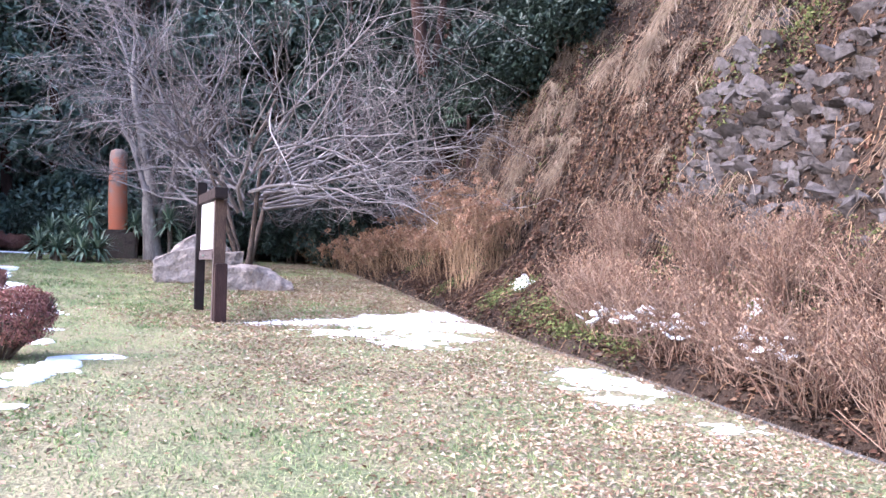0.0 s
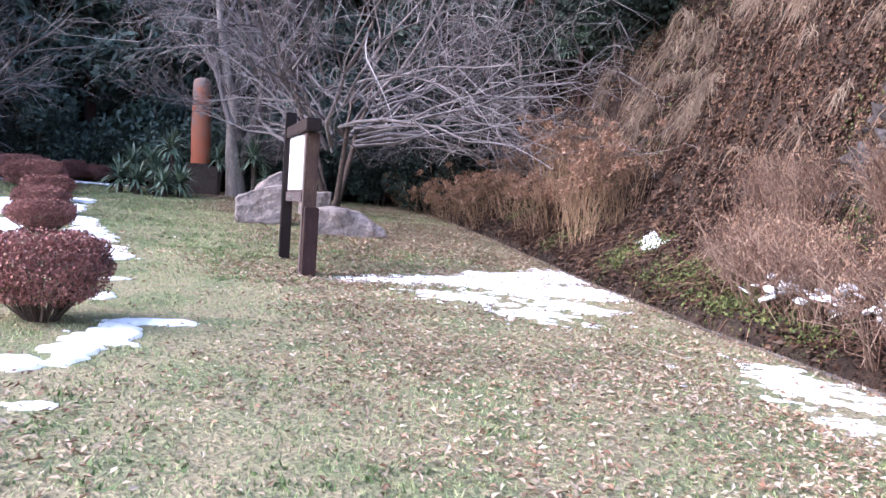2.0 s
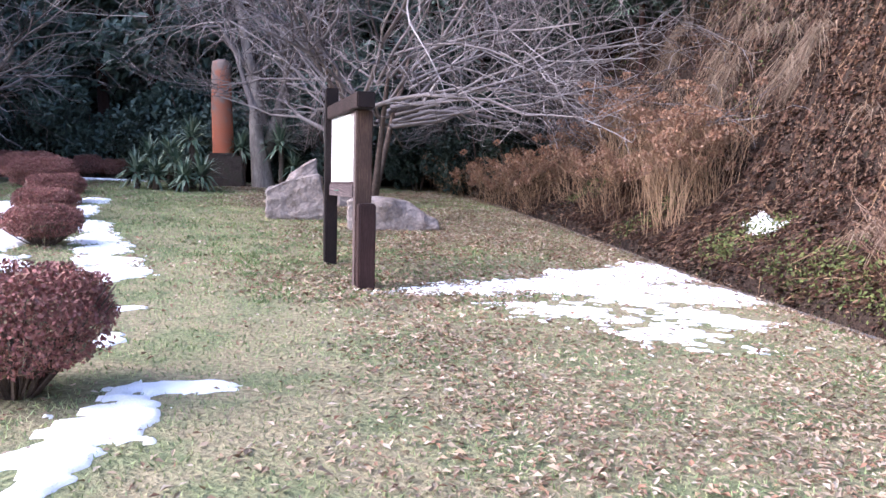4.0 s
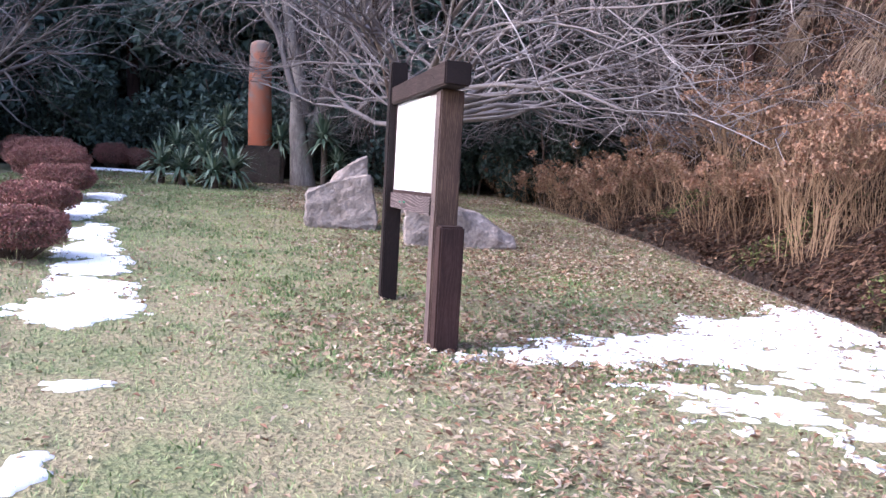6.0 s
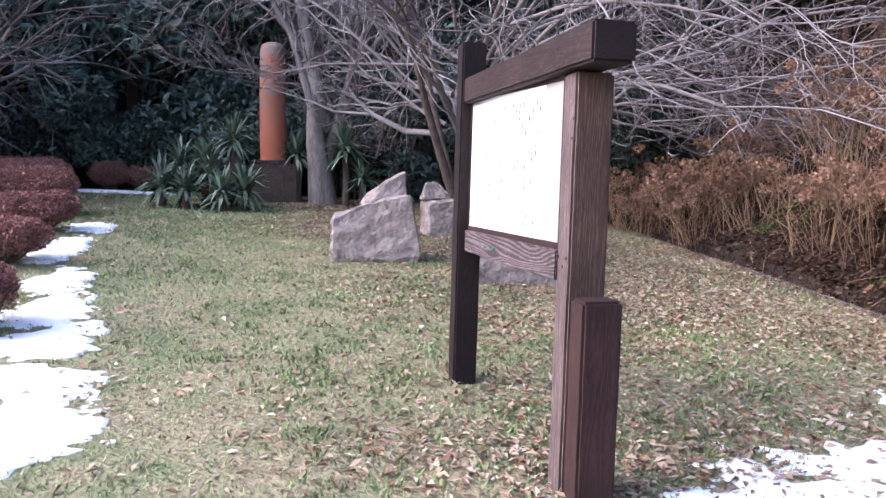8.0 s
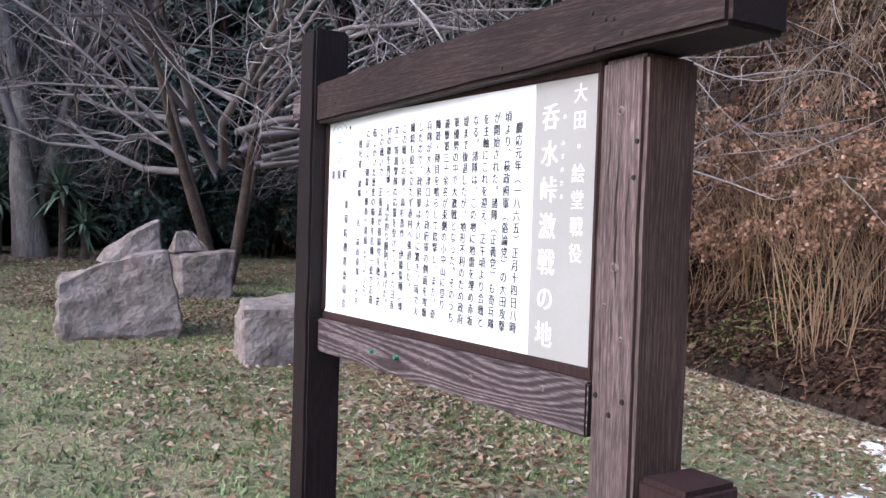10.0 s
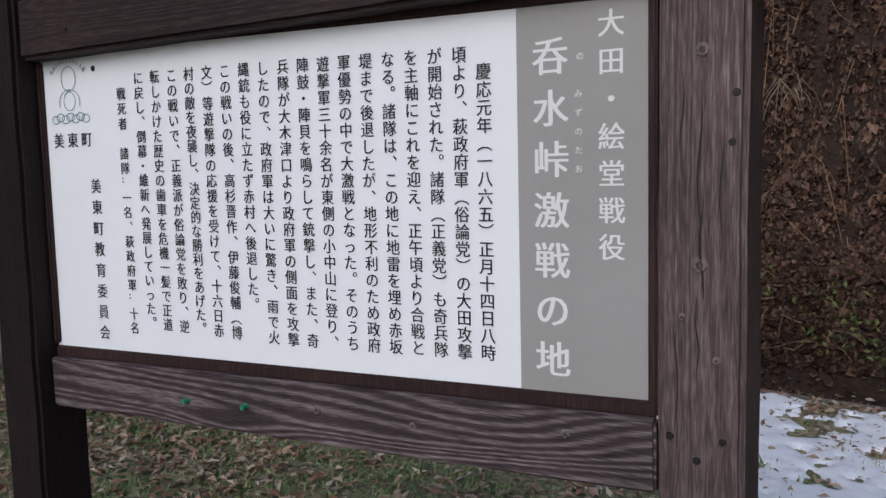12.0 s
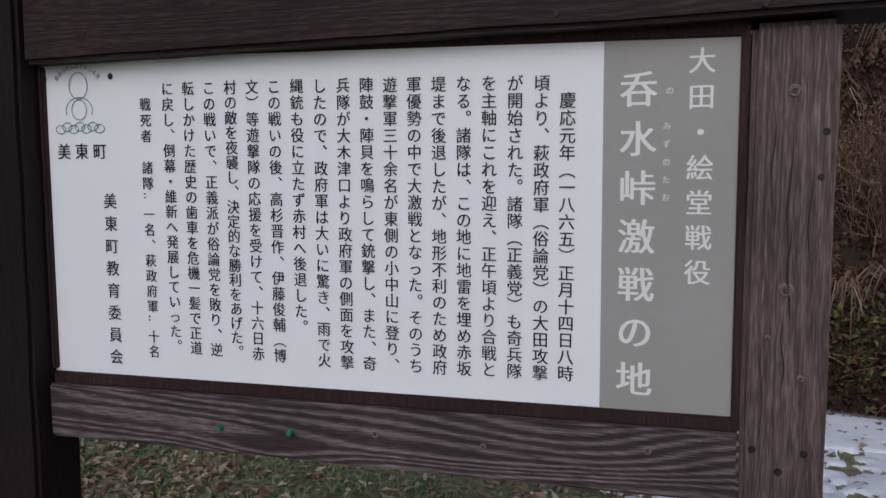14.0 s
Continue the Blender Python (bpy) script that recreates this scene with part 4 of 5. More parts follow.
def evergreen(variant, height, radius, seed, leaf=0.30, count=5200, mat=None, name="evergreen_tree"):
    r = np.random.default_rng(seed)
    root = thing(name, "tall dark evergreen tree at the edge of the wood", "tree", group="evergreen wood")
    line = [(0.12 * math.sin(i * 1.3 + seed), 0.1 * math.cos(i + seed), height * 0.85 * i / 5) for i in range(6)]
    v, f = grow_tubes([(line, np.linspace(0.24, 0.06, 6))], 8)
    part("trunk", raw_mesh("trunk", v, f, True), M_REDBARK, root)
    blobs = []
    for k in range(26):
        h = r.uniform(0.08, 1.0)
        w = radius * (1.05 - 0.62 * h) * r.uniform(0.45, 1.0)
        a = r.uniform(0, 6.28)
        blobs.append((w * math.cos(a), w * math.sin(a), height * h, radius * r.uniform(0.28, 0.46)))
    part("crown", crown_mesh("crown", blobs, count, leaf, r), mat or M_EVERGREEN, root)
    return root


# the last tree, for spots above the bank, has shade painted into its leaves
EVER = [evergreen(k, h, w, 31 + k, leaf, mat=mat) for k, (h, w, leaf, mat) in enumerate([(14, 3.0, 0.34, M_EVERGREEN), (16, 3.4, 0.36, M_EVERGREEN), (12, 2.8, 0.30, M_EVERGREEN), (13, 3.0, 0.28, M_EVERSHADE)])]
spots = []
rt = np.random.default_rng(77)
for x in np.arange(-16, 24, 2.6):
    spots.append((x + rt.uniform(-0.7, 0.7), 36.0 + rt.uniform(-0.9, 1.2)))
for x in np.arange(-18, 26, 3.4):
    spots.append((x + rt.uniform(-0.7, 0.7), 41.0 + rt.uniform(-1.2, 1.2)))
spots += [(-4.2, 38.4), (-0.5, 38.2), (2.6, 38.8), (6.0, 38.0), (-8.0, 38.0), (13.4, 29.6), (15.6, 26.6), (16.2, 23.2), (17.4, 30.5), (19.5, 27.0), (20.0, 22.0), (10.4, 32.6), (13.5, 33.5), (-11.5, 31.0), (-13.5, 26.5), (-15.5, 22.0), (-9.2, 33.5), (18.0, 19.5)]
bank_first = min(k for k, (x, y) in enumerate(spots) if k > 2 and x > 9.5 and y < 35)
for k, (x, y) in enumerate(spots):
    m = pose(x, y, float(ground_z(x, y)) - 0.1, 0, 0, rt.uniform(0, 360))
    if k < 3:
        EVER[k].matrix_basis = m
    elif x > 9.5 and y < 35:
        if k == bank_first:
            EVER[3].matrix_basis = m
        else:
            copy_thing(EVER[3], m)
    else:
        copy_thing(EVER[k % 3], m)


def evergreen_bush(seed, radius, height, leaf, count, mat):
    r = np.random.default_rng(seed)
    root = thing("evergreen_bush", "dense dark glossy evergreen bush below the trees", "bush", group="evergreen understorey")
    blobs = [(r.normal(0, radius * 0.45), r.normal(0, radius * 0.45), height * r.uniform(0.2, 0.85), radius * r.uniform(0.3, 0.55)) for _ in range(11)]
    part("crown", crown_mesh("crown", blobs, count, leaf, r), mat, root)
    lines = [([(0.1 * math.cos(a), 0.1 * math.sin(a), -0.1), (0.3 * math.cos(a), 0.3 * math.sin(a), height * 0.4), (0.5 * radius * math.cos(a), 0.5 * radius * math.sin(a), height * 0.8)], [0.04, 0.03, 0.015]) for a in (0.3, 1.7, 2.9, 4.1, 5.5)]
    v, f = grow_tubes(lines, 5)
    part("woody_base", raw_mesh("woody_base", v, f), M_STEM, root)
    return root


# second and last bush wear the leaf colour darkened as shade
BUSH = [evergreen_bush(41, 1.5, 2.6, 0.17, 3600, M_EVERGREEN), evergreen_bush(42, 1.3, 2.0, 0.14, 3600, M_EVERSHADE), evergreen_bush(43, 1.7, 3.6, 0.2, 4200, M_EVERGREEN), evergreen_bush(44, 1.6, 3.0, 0.16, 4200, M_EVERSHADE)]
bspots = [(-8.5, 33.5), (-6.4, 34.2), (-4.6, 34.6), (-2.9, 34.8), (-1.2, 34.4), (0.4, 33.6), (2.0, 33.4), (3.6, 33.0), (5.0, 32.4), (6.6, 33.2), (8.6, 32.4), (9.6, 29.4),
          (12.6, 22.6), (14.0, 22.0), (13.4, 25.6), (15.4, 21.2), (9.2, 26.2), (8.9, 28.2), (10.6, 30.4), (-10.5, 30.0), (-9.6, 26.5), (-11.5, 24.0), (-6.9, 31.8), (1.2, 35.0), (4.4, 34.8), (7.6, 30.8), (-7.9, 29.5), (12.0, 28.0), (16.6, 19.8), (13.3, 20.9), (11.8, 21.4), (14.0, 23.6), (13.2, 19.5), (12.4, 24.4), (12.9, 22.2), (12.2, 20.6), (12.6, 19.4), (11.7, 21.3), (13.4, 20.4), (12.6, 23.2), (12.1, 25.0), (13.6, 24.2)]
bush_first = min(k for k, (x, y) in enumerate(bspots) if k > 2 and x > 8.4)
for k, (x, y) in enumerate(bspots):
    m = pose(x, y, float(ground_z(x, y)) - 0.05, 0, 0, rt.uniform(0, 360))
    if k < 3:
        BUSH[k].matrix_basis = m
    elif x > 8.4:
        if k == bush_first:
            BUSH[3].matrix_basis = m
        else:
            copy_thing(BUSH[3], m)
    else:
        copy_thing(BUSH[k % 3], m)


def red_trunk():
    at = (11.9, 26.0)
    root = thing("red_barked_tree", "leaning tree with reddish-brown bark and ivy above the bank", "tree", (*at, float(ground_z(*at)) - 0.3))
    lines = [([(0, 0, 0), (-0.3, 0, 1.6), (-0.9, -0.1, 3.6), (-1.2, -0.1, 6.0), (-1.5, 0.1, 10)], [0.34, 0.3, 0.26, 0.22, 0.15]),
             ([(0.35, 0.1, 0), (0.2, 0.1, 1.5), (-0.4, 0.1, 3.4), (-0.1, 0, 6.0), (0.3, 0, 10)], [0.2, 0.18, 0.15, 0.12, 0.08])]
    for l_ in lines:
        v, f = grow_tubes([l_], 9)
        part("trunk", raw_mesh("trunk", v, f, True), M_REDBARK, root)
    r = np.random.default_rng(5)
    blobs = [(r.normal(-0.6, 1.6), r.normal(0, 1.2), r.uniform(7, 12), r.uniform(0.7, 1.2)) for _ in range(16)]
    part("crown", crown_mesh("crown", blobs, 4500, 0.3, r), M_EVERGREEN, root)


red_trunk()


def fan_palm(at, trunk_h, seed):
    r = np.random.default_rng(seed)
    root = thing("fan_palm", "green fan palm with hanging leaves on the bank", "palm", (*at, float(ground_z(*at)) - 0.1), group="fan palms")
    v, f = grow_tubes([([(0, 0, 0), (0.03, 0, trunk_h * 0.5), (0, 0.03, trunk_h)], [0.09, 0.085, 0.08])], 8)
    part("trunk", raw_mesh("trunk", v, f, True), M_REDBARK, root)
    for k in range(13):
        a, up = k * 2.4 + r.uniform(-0.2, 0.2), r.uniform(-0.5, 0.9)
        way = np.array([math.cos(a) * math.cos(up), math.sin(a) * math.cos(up), math.sin(up)])
        hub = np.array([0, 0, trunk_h]) + way * 0.55
        side = np.cross(way, [0, 0, 1])
        side /= np.linalg.norm(side)
        vs, fs = [], []
        for j in range(15):
            b = radians(-115 + 230 * j / 14)
            d = way * math.cos(b) + side * math.sin(b)
            tip = hub + d * 0.55 + np.array([0, 0, -0.18])
            mid = hub + d * 0.3
            w = np.cross(d, np.cross(way, side)) * 0.018
            o = len(vs)
            vs += [hub, mid - w, tip, mid + w]
            fs.append((o, o + 1, o + 2, o + 3))
        leaf = raw_mesh("leaf", np.array(vs), np.array(fs))
        ob = part("leaf", leaf, M_PALM, root)
    return root


fan_palm((11.55, 23.3), 2.0, 3)
fan_palm((11.95, 22.6), 1.7, 4)


# ---- sword-leaved rosettes, pillar ----
def yucca(at, stem_h, size, seed):
    r = np.random.default_rng(seed)
    root = thing("yucca", "spiky green rosette of sword-shaped leaves in the bed", "yucca", (at[0], at[1], float(ground_z(*at)) - 0.05), group="yuccas")
    v, f = grow_tubes([([(0, 0, 0), (0.02, 0, stem_h * 0.5), (0, 0, stem_h)], [0.09, 0.085, 0.08])], 8)
    part("stem", raw_mesh("stem", v, f, True), M_STEM, root)
    vs, fs = [], []
    for k in range(96):
        a, up = k * 2.39996, r.uniform(-0.55, 1.35)
        d = np.array([math.cos(a) * math.cos(up), math.sin(a) * math.cos(up), math.sin(up)])
        s = np.array([-math.sin(a), math.cos(a), 0]) * 0.044 * size
        n_ = np.cross(d, s) * 0.5
        l_ = size * r.uniform(0.65, 0.95)
        o = len(vs)
        base = np.array([0, 0, stem_h + r.uniform(-0.15, 0.1)])
        bend = np.array([0, 0, -0.16 * size * math.cos(up) * r.uniform(0.3, 1.6)])
        p0, p1, p2 = base, base + d * l_ * 0.5, base + d * l_ + bend
        vs += [p0 - s * 0.6, p0 + s * 0.6, p1 + s + n_, p1 - s + n_, p2, p2 + s * 0.05]
        fs += [(o, o + 1, o + 2, o + 3), (o + 3, o + 2, o + 5, o + 4)]
    part("leaves", raw_mesh("leaves", np.array(vs), np.array(fs)), M_YUCCA, root)
    return root


for k, (x, y, h, s) in enumerate([(-0.95, 28.0, 0.5, 0.95), (-0.45, 27.7, 0.45, 0.9), (0.05, 27.9, 0.75, 0.9), (0.3, 27.4, 0.4, 0.95), (0.75, 27.6, 0.5, 1.0), (0.5, 28.6, 1.5, 0.95), (-0.6, 28.6, 0.95, 0.85), (-0.1, 28.5, 1.0, 0.85), (3.05, 29.6, 1.4, 1.15), (3.4, 29.3, 0.7, 0.8), (1.95, 30.3, 1.25, 0.85)]):
    yucca((x, y), h, s * 0.86, 60 + k)


def pillar():
    at = (1.40, 30.6)
    z = float(ground_z(*at))
    root = thing("pillar", "tall red ochre pillar with a weathered grey top on a plinth", "pillar", (*at, z))
    bm = block(-0.55, 0.55, -0.5, 0.5, -0.2, 0.92, 0.03, rough=0.015, cuts=4)
    part("plinth", bm, M_PEDESTAL, root, "dark mossy stone plinth")
    bm = block(-0.4, 0.4, -0.4, 0.4, 0.92, 1.0, 0.02)
    part("plinth_slab", bm, M_PEDESTAL, root)
    hs = [1.0, 1.5, 2.05, 2.6, 3.2, 3.66, 3.76, 3.82]
    rr = [0.325, 0.32, 0.312, 0.305, 0.298, 0.29, 0.25, 0.12]
    v, f = grow_tubes([([(0.01 * math.sin(h * 2), 0, h) for h in hs], rr)], 20)
    f = np.concatenate([f, [(len(v) - 20 + a, len(v) - 20 + b, len(v) - 20 + c, len(v) - 20 + d) for a, b, c, d in [(i, i + 1, 18 - i, 19 - i) for i in range(9)]]])
    part("shaft", raw_mesh("shaft", v, f, True), M_PILLAR, root, "red ochre shaft, grey at the top")


pillar()


# ---- clipped azaleas ----
def azalea(seed, rx, ry, h):
    r = np.random.default_rng(seed)
    root = thing("azalea_bush", "clipped rounded azalea with reddish-brown winter leaves", "bush", group="clipped azaleas")
    n = int(15000 * (rx * ry) / 0.3)
    u = r.normal(0, 1, (n, 3))
    u /= np.linalg.norm(u, axis=1, keepdims=True)
    u[:, 2] = np.abs(u[:, 2]) * np.where(r.random(n) < 0.34, -1, 1)
    k = r.uniform(0.25, 1.0, n) ** 0.35 * (0.93 + 0.14 * np.array([noise.noise(Vector(tuple(q * 2.6)) + Vector((seed, 0, 0))) for q in u]))
    side = np.linalg.norm(u[:, :2], axis=1, keepdims=True) + 1e-6
    u[:, :2] *= side ** -0.45
    low = np.where(u[:, 2:3] < 0, 1 - 0.12 * np.abs(u[:, 2:3]), 1.0)
    p = u * np.array([rx, ry, h * 0.45]) * k[:, None] * low + np.array([0, 0, h * 0.53])
    s = r.uniform(0.018, 0.042, n)
    rot = euler_m(r.normal(0, 0.8, n), r.normal(0, 0.8, n), r.uniform(0, 6.28, n))
    part("leaves", scatter_mesh("leaves", [(-0.5, 0, 0), (0, -0.3, 0.08), (0.5, 0, 0), (0, 0.3, 0.08)], [(0, 1, 2, 3)], rot, s, p), M_AZALEA, root)
    lines = []
    for _ in range(80):
        a, q = r.uniform(0, 6.28), r.uniform(0.3, 0.95)
        e = np.array([math.cos(a) * rx * q, math.sin(a) * ry * q, h * r.uniform(0.45, 0.8)])
        b = np.array([math.cos(a) * 0.1, math.sin(a) * 0.1, -0.03])
        lines.append(([b, b * 0.6 + e * 0.4 + r.normal(0, 0.02, 3), e], [0.011, 0.008, 0.004]))
    v, f = grow_tubes(lines, 4)
    part("woody_base", raw_mesh("woody_base", v, f), M_STEM, root)
    return root


AZ = {}
for k, (x, y, rx, ry, h) in enumerate([(-0.36, 9.42, 0.64, 0.62, 0.84), (-1.45, 17.0, 0.62, 0.56, 0.62), (-1.95, 20.3, 0.62, 0.6, 0.60), (-2.2, 23.2, 0.66, 0.6, 0.66), (-2.85, 25.5, 0.86, 0.8, 0.88), (-3.5, 28.0, 0.95, 0.85, 0.90), (-4.25, 30.8, 1.0, 0.9, 0.92),
                                       (-2.75, 33.0, 0.55, 0.5, 0.8), (-1.95, 33.1, 0.5, 0.45, 0.7), (-4.1, 32.9, 0.5, 0.5, 0.8), (-2.3, 33.5, 0.3, 0.3, 0.6)]):
    ob = azalea(80 + k, rx, ry, h)
    ob.matrix_basis = pose(x, y, float(ground_z(x, y)))


# ---- hydrangeas and dry canes on the bank ----
def hydrangea(seed, canes, height, spread, heads, pale=False):
    r = np.random.default_rng(seed)
    root = thing("hydrangea_bush", "leafless hydrangea with pale canes and dried brown flower heads" if heads else "dense thicket of dry tan hydrangea canes", "hydrangea", group="hydrangeas on the bank")
    lines, tips = [], []
    for _ in range(canes):
        a, q = r.uniform(0, 6.28), r.uniform(0, 1) ** 0.6 * spread
        b = np.array([math.cos(a), math.sin(a), 0]) * r.uniform(0, 0.45) * spread + np.array([0, 0, -0.15])
        h = height * r.uniform(0.6, 1.08)
        if pale:
            h *= 1 - 0.55 * (q / spread) ** 2 * r.uniform(0, 1.3)
        e = np.array([math.cos(a) * q, math.sin(a) * q, h])
        m1 = b + (e - b) * 0.35 + np.array([0, 0, h * 0.1]) + r.normal(0, 0.10, 3)
        m2 = b + (e - b) * 0.7 + np.array([0, 0, h * 0.07]) + r.normal(0, 0.14, 3)
        w = r.uniform(0.005, 0.008)
        lines.append(([b, m1, m2, e], [w, w * 0.9, w * 0.75, w * 0.55]))
        tips.append(e)
        for _ in range(3):
            k = r.uniform(0.3, 0.9)
            s = m1 + (m2 - m1) * k
            t = s + np.array([r.normal(0, 0.20), r.normal(0, 0.20), r.uniform(0.10, 0.38) * height * 0.8])
            lines.append(([s, s + (t - s) * 0.4 + r.normal(0, 0.015, 3), s + (t - s) * 0.75, t], [w * 0.7, w * 0.6, w * 0.5, w * 0.4]))
            tips.append(t)
    mat = M_PALECANE if pale else M_CANE
    tips = np.array(tips)
    if heads:
        per = 4
        for k in range(0, len(lines), per):
            v, f = grow_tubes(lines[k:k + per], 3)
            part("cane", raw_mesh("cane", v, f), mat, root)
        pick = tips[r.random(len(tips)) < heads]
        for c in pick[pick[:, 2] > height * 0.5]:
            ob = part("flower_head", HEADS[r.integers(3)], M_HEAD, root)
            ob.matrix_basis = pose(*c, r.uniform(-25, 25), r.uniform(-25, 25), r.uniform(0, 360))
    else:
        v, f = grow_tubes(lines, 3)
        tagged(part("cane_tangle", raw_mesh("cane_tangle", v, f), mat, root), kind="stuff")
        n = 4
        c = np.repeat(tips, n, axis=0) + r.normal(0, 0.05, (len(tips) * n, 3))
        k = len(c)
        me = scatter_mesh("withered_leaves", LEAF_V, LEAF_F, euler_m(r.normal(0, 1, k), r.normal(0, 1, k), r.uniform(0, 6.28, k)), r.uniform(0.02, 0.055, k), c)
        tagged(part("withered_leaves", me, M_WITHER, root), kind="stuff")
    return root


def flower_head(seed):
    r = np.random.default_rng(seed)
    n = 60
    u = r.normal(0, 1, (n, 3))
    u /= np.linalg.norm(u, axis=1, keepdims=True)
    p = u * np.array([0.112, 0.112, 0.072]) * r.uniform(0.6, 1.1, (n, 1))
    return scatter_mesh("flower_head", [(-0.5, -0.4, 0), (0.5, -0.4, 0.1), (0.5, 0.4, 0), (-0.5, 0.4, 0.1)], [(0, 1, 2, 3)], euler_m(r.normal(0, 1, n), r.normal(0, 1, n), r.uniform(0, 6.28, n)), r.uniform(0.025, 0.048, n), p)


HEADS = [flower_head(k) for k in range(3)]
HY = [hydrangea(101, 54, 1.95, 1.05, 0.22), hydrangea(102, 42, 1.3, 1.15, 0.27), hydrangea(103, 130, 1.1, 1.05, 0.0, True), hydrangea(104, 130, 0.95, 1.1, 0.0, True)]
hspots = [(0, 8.75, 17.3), (1, 9.05, 20.4), (2, 7.6, 9.0), (3, 7.3, 7.6),
          (0, 9.4, 18.6), (1, 9.3, 22.6), (1, 9.2, 24.6), (1, 8.9, 26.6), (0, 9.9, 21.0), (1, 9.0, 19.2), (1, 10.0, 24.0), (1, 8.6, 28.2), (1, 8.5, 29.8), (1, 8.75, 23.4), (1, 8.6, 25.4), (0, 9.6, 17.0),
          ]
tspots = [(2, 7.1, 6.4), (3, 6.95, 5.2), (2, 6.75, 4.0), (3, 7.75, 10.0), (2, 8.3, 8.0), (3, 8.1, 6.6), (2, 7.9, 5.2), (3, 8.9, 9.2), (2, 9.0, 11.0), (3, 8.05, 10.9), (2, 7.0, 2.6), (3, 8.7, 7.2), (2, 9.4, 12.2), (3, 7.8, 3.4)]
seen = set()
for k, (kind, x, y) in enumerate(hspots + tspots):
    m = pose(x, y, float(ground_z(x, y)), 0, 0, rt.uniform(0, 360))
    if kind > 1:
        g = rt.uniform(0.72, 1.0)
        m = m @ Matrix.Diagonal((g, g, g * rt.uniform(0.85, 1.3), 1))
    if kind not in seen:
        HY[kind].matrix_basis = m
        seen.add(kind)
    else:
        copy_thing(HY[kind], m)


# ---- what lies and grows on the bank ----
def bank_points(count, y0, y1, d0, d1):
    y = rng.uniform(y0, y1, count)
    d = rng.uniform(d0, d1, count)
    x = ditch_x(y) + d
    return x, y, ground_z(x, y)


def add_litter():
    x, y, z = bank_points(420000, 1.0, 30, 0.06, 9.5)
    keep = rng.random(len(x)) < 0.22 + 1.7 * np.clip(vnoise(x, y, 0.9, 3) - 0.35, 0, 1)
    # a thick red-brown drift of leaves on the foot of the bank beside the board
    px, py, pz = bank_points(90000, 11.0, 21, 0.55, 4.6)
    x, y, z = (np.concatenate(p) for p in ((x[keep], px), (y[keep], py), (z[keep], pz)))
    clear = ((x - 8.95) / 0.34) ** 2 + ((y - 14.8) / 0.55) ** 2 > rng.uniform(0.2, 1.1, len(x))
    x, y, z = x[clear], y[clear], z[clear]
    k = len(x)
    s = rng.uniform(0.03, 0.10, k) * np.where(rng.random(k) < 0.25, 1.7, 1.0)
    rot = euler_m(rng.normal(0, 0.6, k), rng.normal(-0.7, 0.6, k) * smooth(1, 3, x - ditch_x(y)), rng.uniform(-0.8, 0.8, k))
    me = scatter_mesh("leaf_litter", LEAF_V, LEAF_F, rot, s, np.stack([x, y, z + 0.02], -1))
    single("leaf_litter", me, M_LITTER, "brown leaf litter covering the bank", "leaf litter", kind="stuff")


def add_straw():
    """Long dry grass hanging down the bank."""
    x, y, z = bank_points(6400, 1.5, 26, 1.6, 9)
    keep = vnoise(x + 9, y + 4, 1.3, 2) > 0.555 + 0.2 * smooth(11.5, 13.5, y) * (1 - smooth(2.3, 3.2, x - ditch_x(y))) + 0.1 * (1 - smooth(2.5, 3.5, x - ditch_x(y)))
    x, y, z = x[keep], y[keep], z[keep]
    lines = []
    for px, py, pz in zip(x, y, z):
        n = 14
        for _ in range(n):
            a = rng.normal(math.pi, 1.0)
            l_ = rng.uniform(0.2, 0.85) * (1.4 if rng.random() < 0.25 else 0.85)
            d = np.array([math.cos(a), math.sin(a), 0])
            b = np.array([px, py, pz]) + rng.normal(0, 0.05, 3)
            lines.append(([b, b + d * l_ * 0.2 + np.array([0, 0, l_ * 0.2]), b + d * l_ * 0.42 + np.array([0, 0, -l_ * 0.05]), b + d * l_ * 0.6 + np.array([0, 0, -l_ * 0.5])], [0.007, 0.007, 0.005, 0.002]))
    v, f = grow_tubes(lines, 3)
    single("dry_grass", raw_mesh("dry_grass", v, f), M_STRAW, "long bleached dry grass hanging down the bank", "dry grass", kind="stuff")


def add_sticks():
    """Fallen sticks and vines over the bank."""
    x, y, z = bank_points(2000, 1.5, 28, 0.5, 9)
    lines = []
    for px, py, pz in zip(x, y, z):
        a, l_ = rng.uniform(0, 6.28), rng.uniform(0.15, 0.6)
        q = [(px + math.cos(a) * l_ * t, py + math.sin(a) * l_ * t) for t in (0, 0.35, 0.7, 1)]
        lines.append(([(u, w, float(h) + 0.03 + rng.uniform(0, 0.06)) for (u, w), h in zip(q, ground_z([c[0] for c in q], [c[1] for c in q]))], [0.007, 0.006, 0.005, 0.003]))
    v, f = grow_tubes(lines, 3)
    single("fallen_sticks", raw_mesh("fallen_sticks", v, f), M_CANE, "thin fallen sticks and dry vines on the bank", "sticks", kind="stuff")


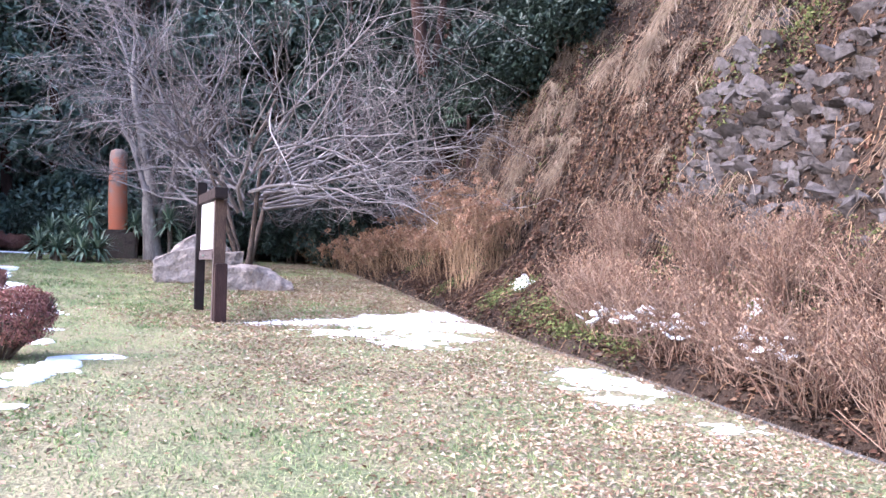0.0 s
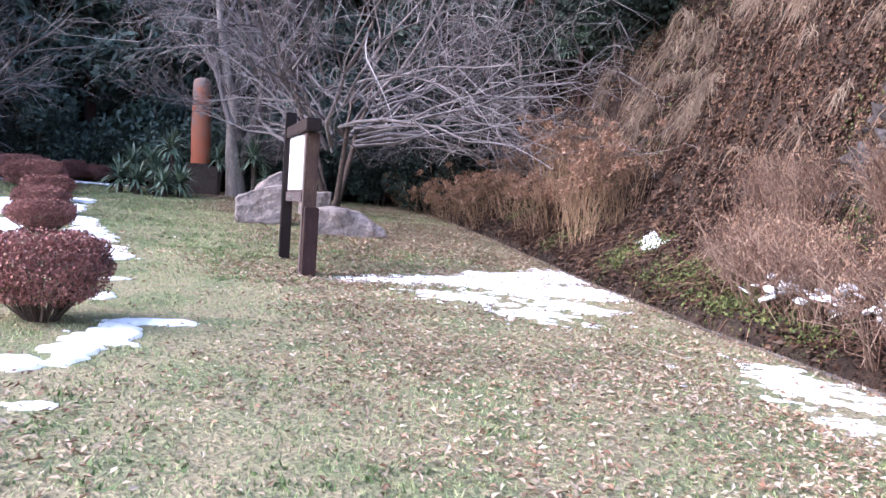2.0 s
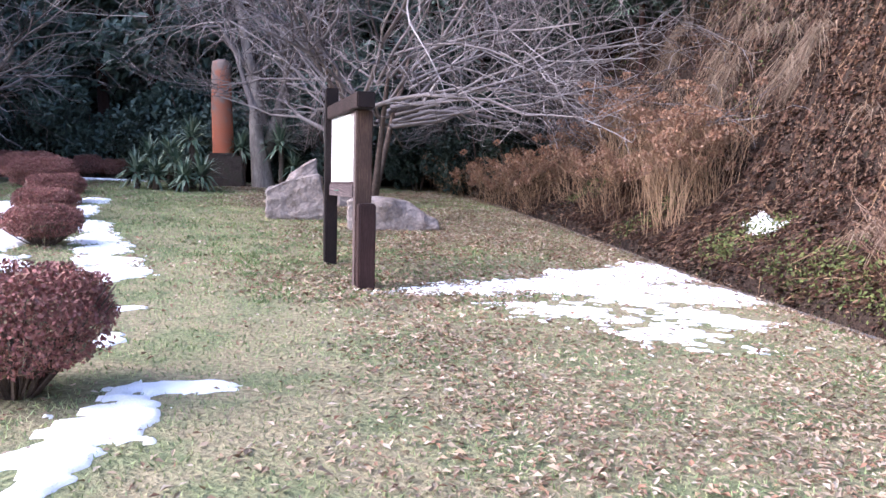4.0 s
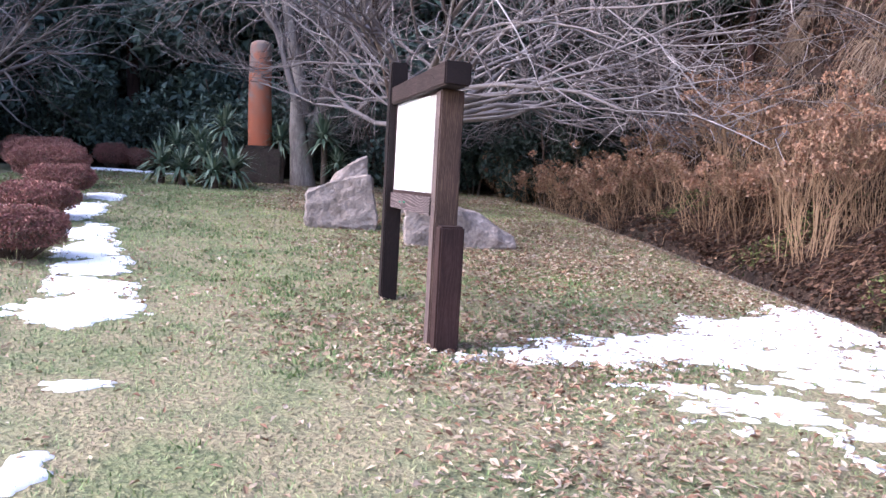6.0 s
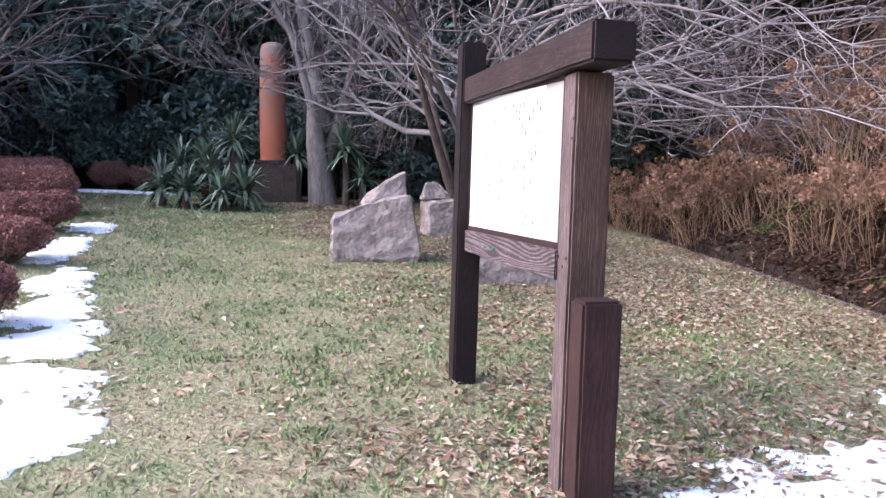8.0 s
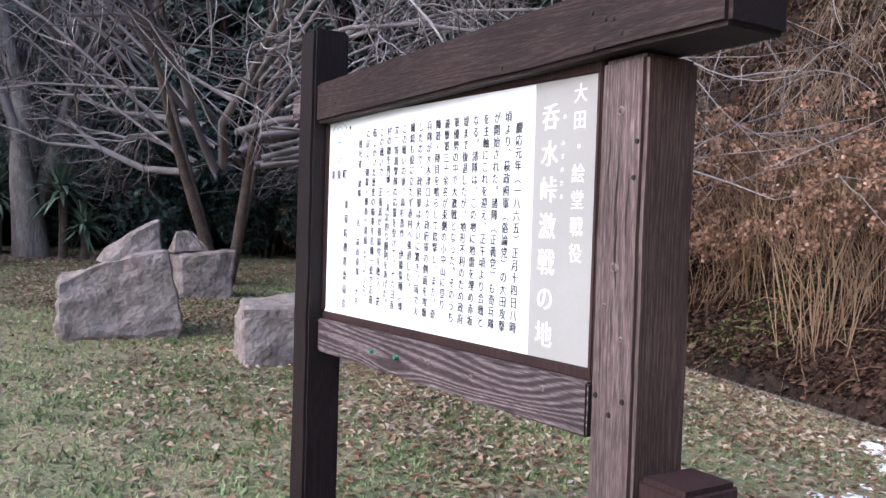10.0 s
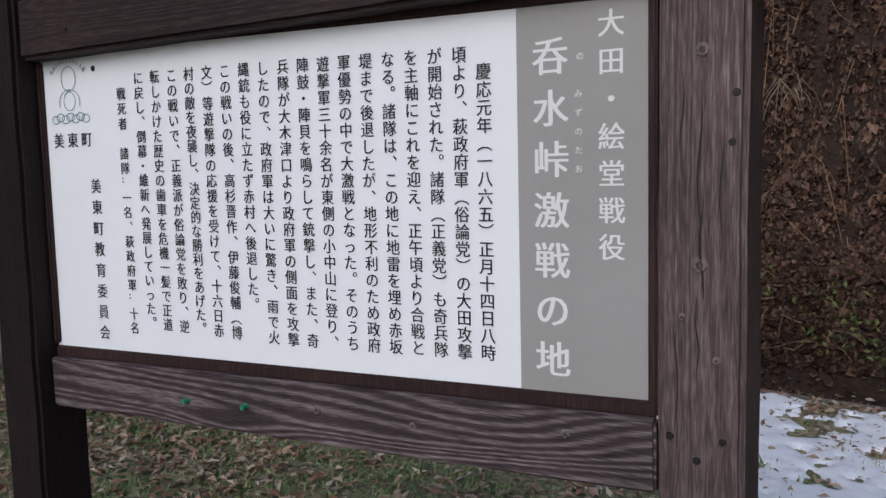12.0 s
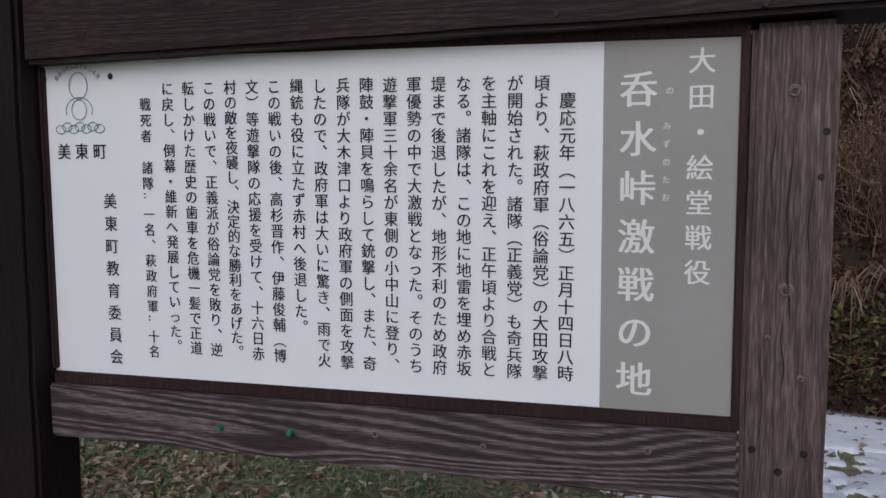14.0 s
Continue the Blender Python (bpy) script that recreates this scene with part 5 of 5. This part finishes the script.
def add_green():
    x, y, z = bank_points(3200, 2, 26, 0.5, 8)
    keep = (vnoise(x + 77, y, 0.55, 3) > 0.585) | ((np.abs(y - 12.3) < 1.6) & (x - ditch_x(y) < 1.4))
    x, y, z = x[keep], y[keep], z[keep]
    n = 40
    x, y = np.repeat(x, n) + rng.normal(0, 0.14, len(x) * n), np.repeat(y, n) + rng.normal(0, 0.14, len(y) * n)
    k = len(x)
    place = np.stack([x, y, ground_z(x, y) + rng.uniform(0, 0.1, k)], -1)
    rot = euler_m(rng.normal(0, 0.8, k), rng.normal(0, 0.8, k), rng.uniform(0, 6.28, k))
    me = scatter_mesh("bank_greenery", LEAF_V, LEAF_F, rot, rng.uniform(0.03, 0.08, k), place)
    single("bank_greenery", me, M_MOSS, "patches of moss and small green plants on the bank", "greenery", kind="stuff")


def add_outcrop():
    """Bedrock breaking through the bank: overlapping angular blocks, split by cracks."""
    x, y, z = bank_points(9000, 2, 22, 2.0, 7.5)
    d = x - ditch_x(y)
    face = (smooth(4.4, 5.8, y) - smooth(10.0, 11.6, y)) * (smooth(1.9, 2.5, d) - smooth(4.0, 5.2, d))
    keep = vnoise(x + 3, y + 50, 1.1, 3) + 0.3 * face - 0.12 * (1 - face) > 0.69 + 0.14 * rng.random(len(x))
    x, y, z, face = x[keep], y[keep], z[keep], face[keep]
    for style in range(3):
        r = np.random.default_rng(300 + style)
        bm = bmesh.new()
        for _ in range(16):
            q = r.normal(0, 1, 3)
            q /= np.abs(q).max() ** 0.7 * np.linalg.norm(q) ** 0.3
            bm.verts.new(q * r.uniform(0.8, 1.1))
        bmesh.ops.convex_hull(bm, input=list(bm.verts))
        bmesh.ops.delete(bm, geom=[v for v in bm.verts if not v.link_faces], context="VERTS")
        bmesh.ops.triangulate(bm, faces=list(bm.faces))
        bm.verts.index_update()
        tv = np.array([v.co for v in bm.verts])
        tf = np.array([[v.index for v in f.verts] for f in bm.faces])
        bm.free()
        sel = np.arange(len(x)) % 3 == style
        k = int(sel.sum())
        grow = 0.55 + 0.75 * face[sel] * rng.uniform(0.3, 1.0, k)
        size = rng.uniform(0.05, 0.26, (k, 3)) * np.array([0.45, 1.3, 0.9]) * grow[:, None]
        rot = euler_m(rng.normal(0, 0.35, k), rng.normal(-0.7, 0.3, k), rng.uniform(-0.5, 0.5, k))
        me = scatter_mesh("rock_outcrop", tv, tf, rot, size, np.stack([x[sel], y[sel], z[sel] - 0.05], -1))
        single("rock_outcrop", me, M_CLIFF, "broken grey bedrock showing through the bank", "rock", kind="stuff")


add_litter()
add_straw()
add_sticks()
add_green()
add_outcrop()
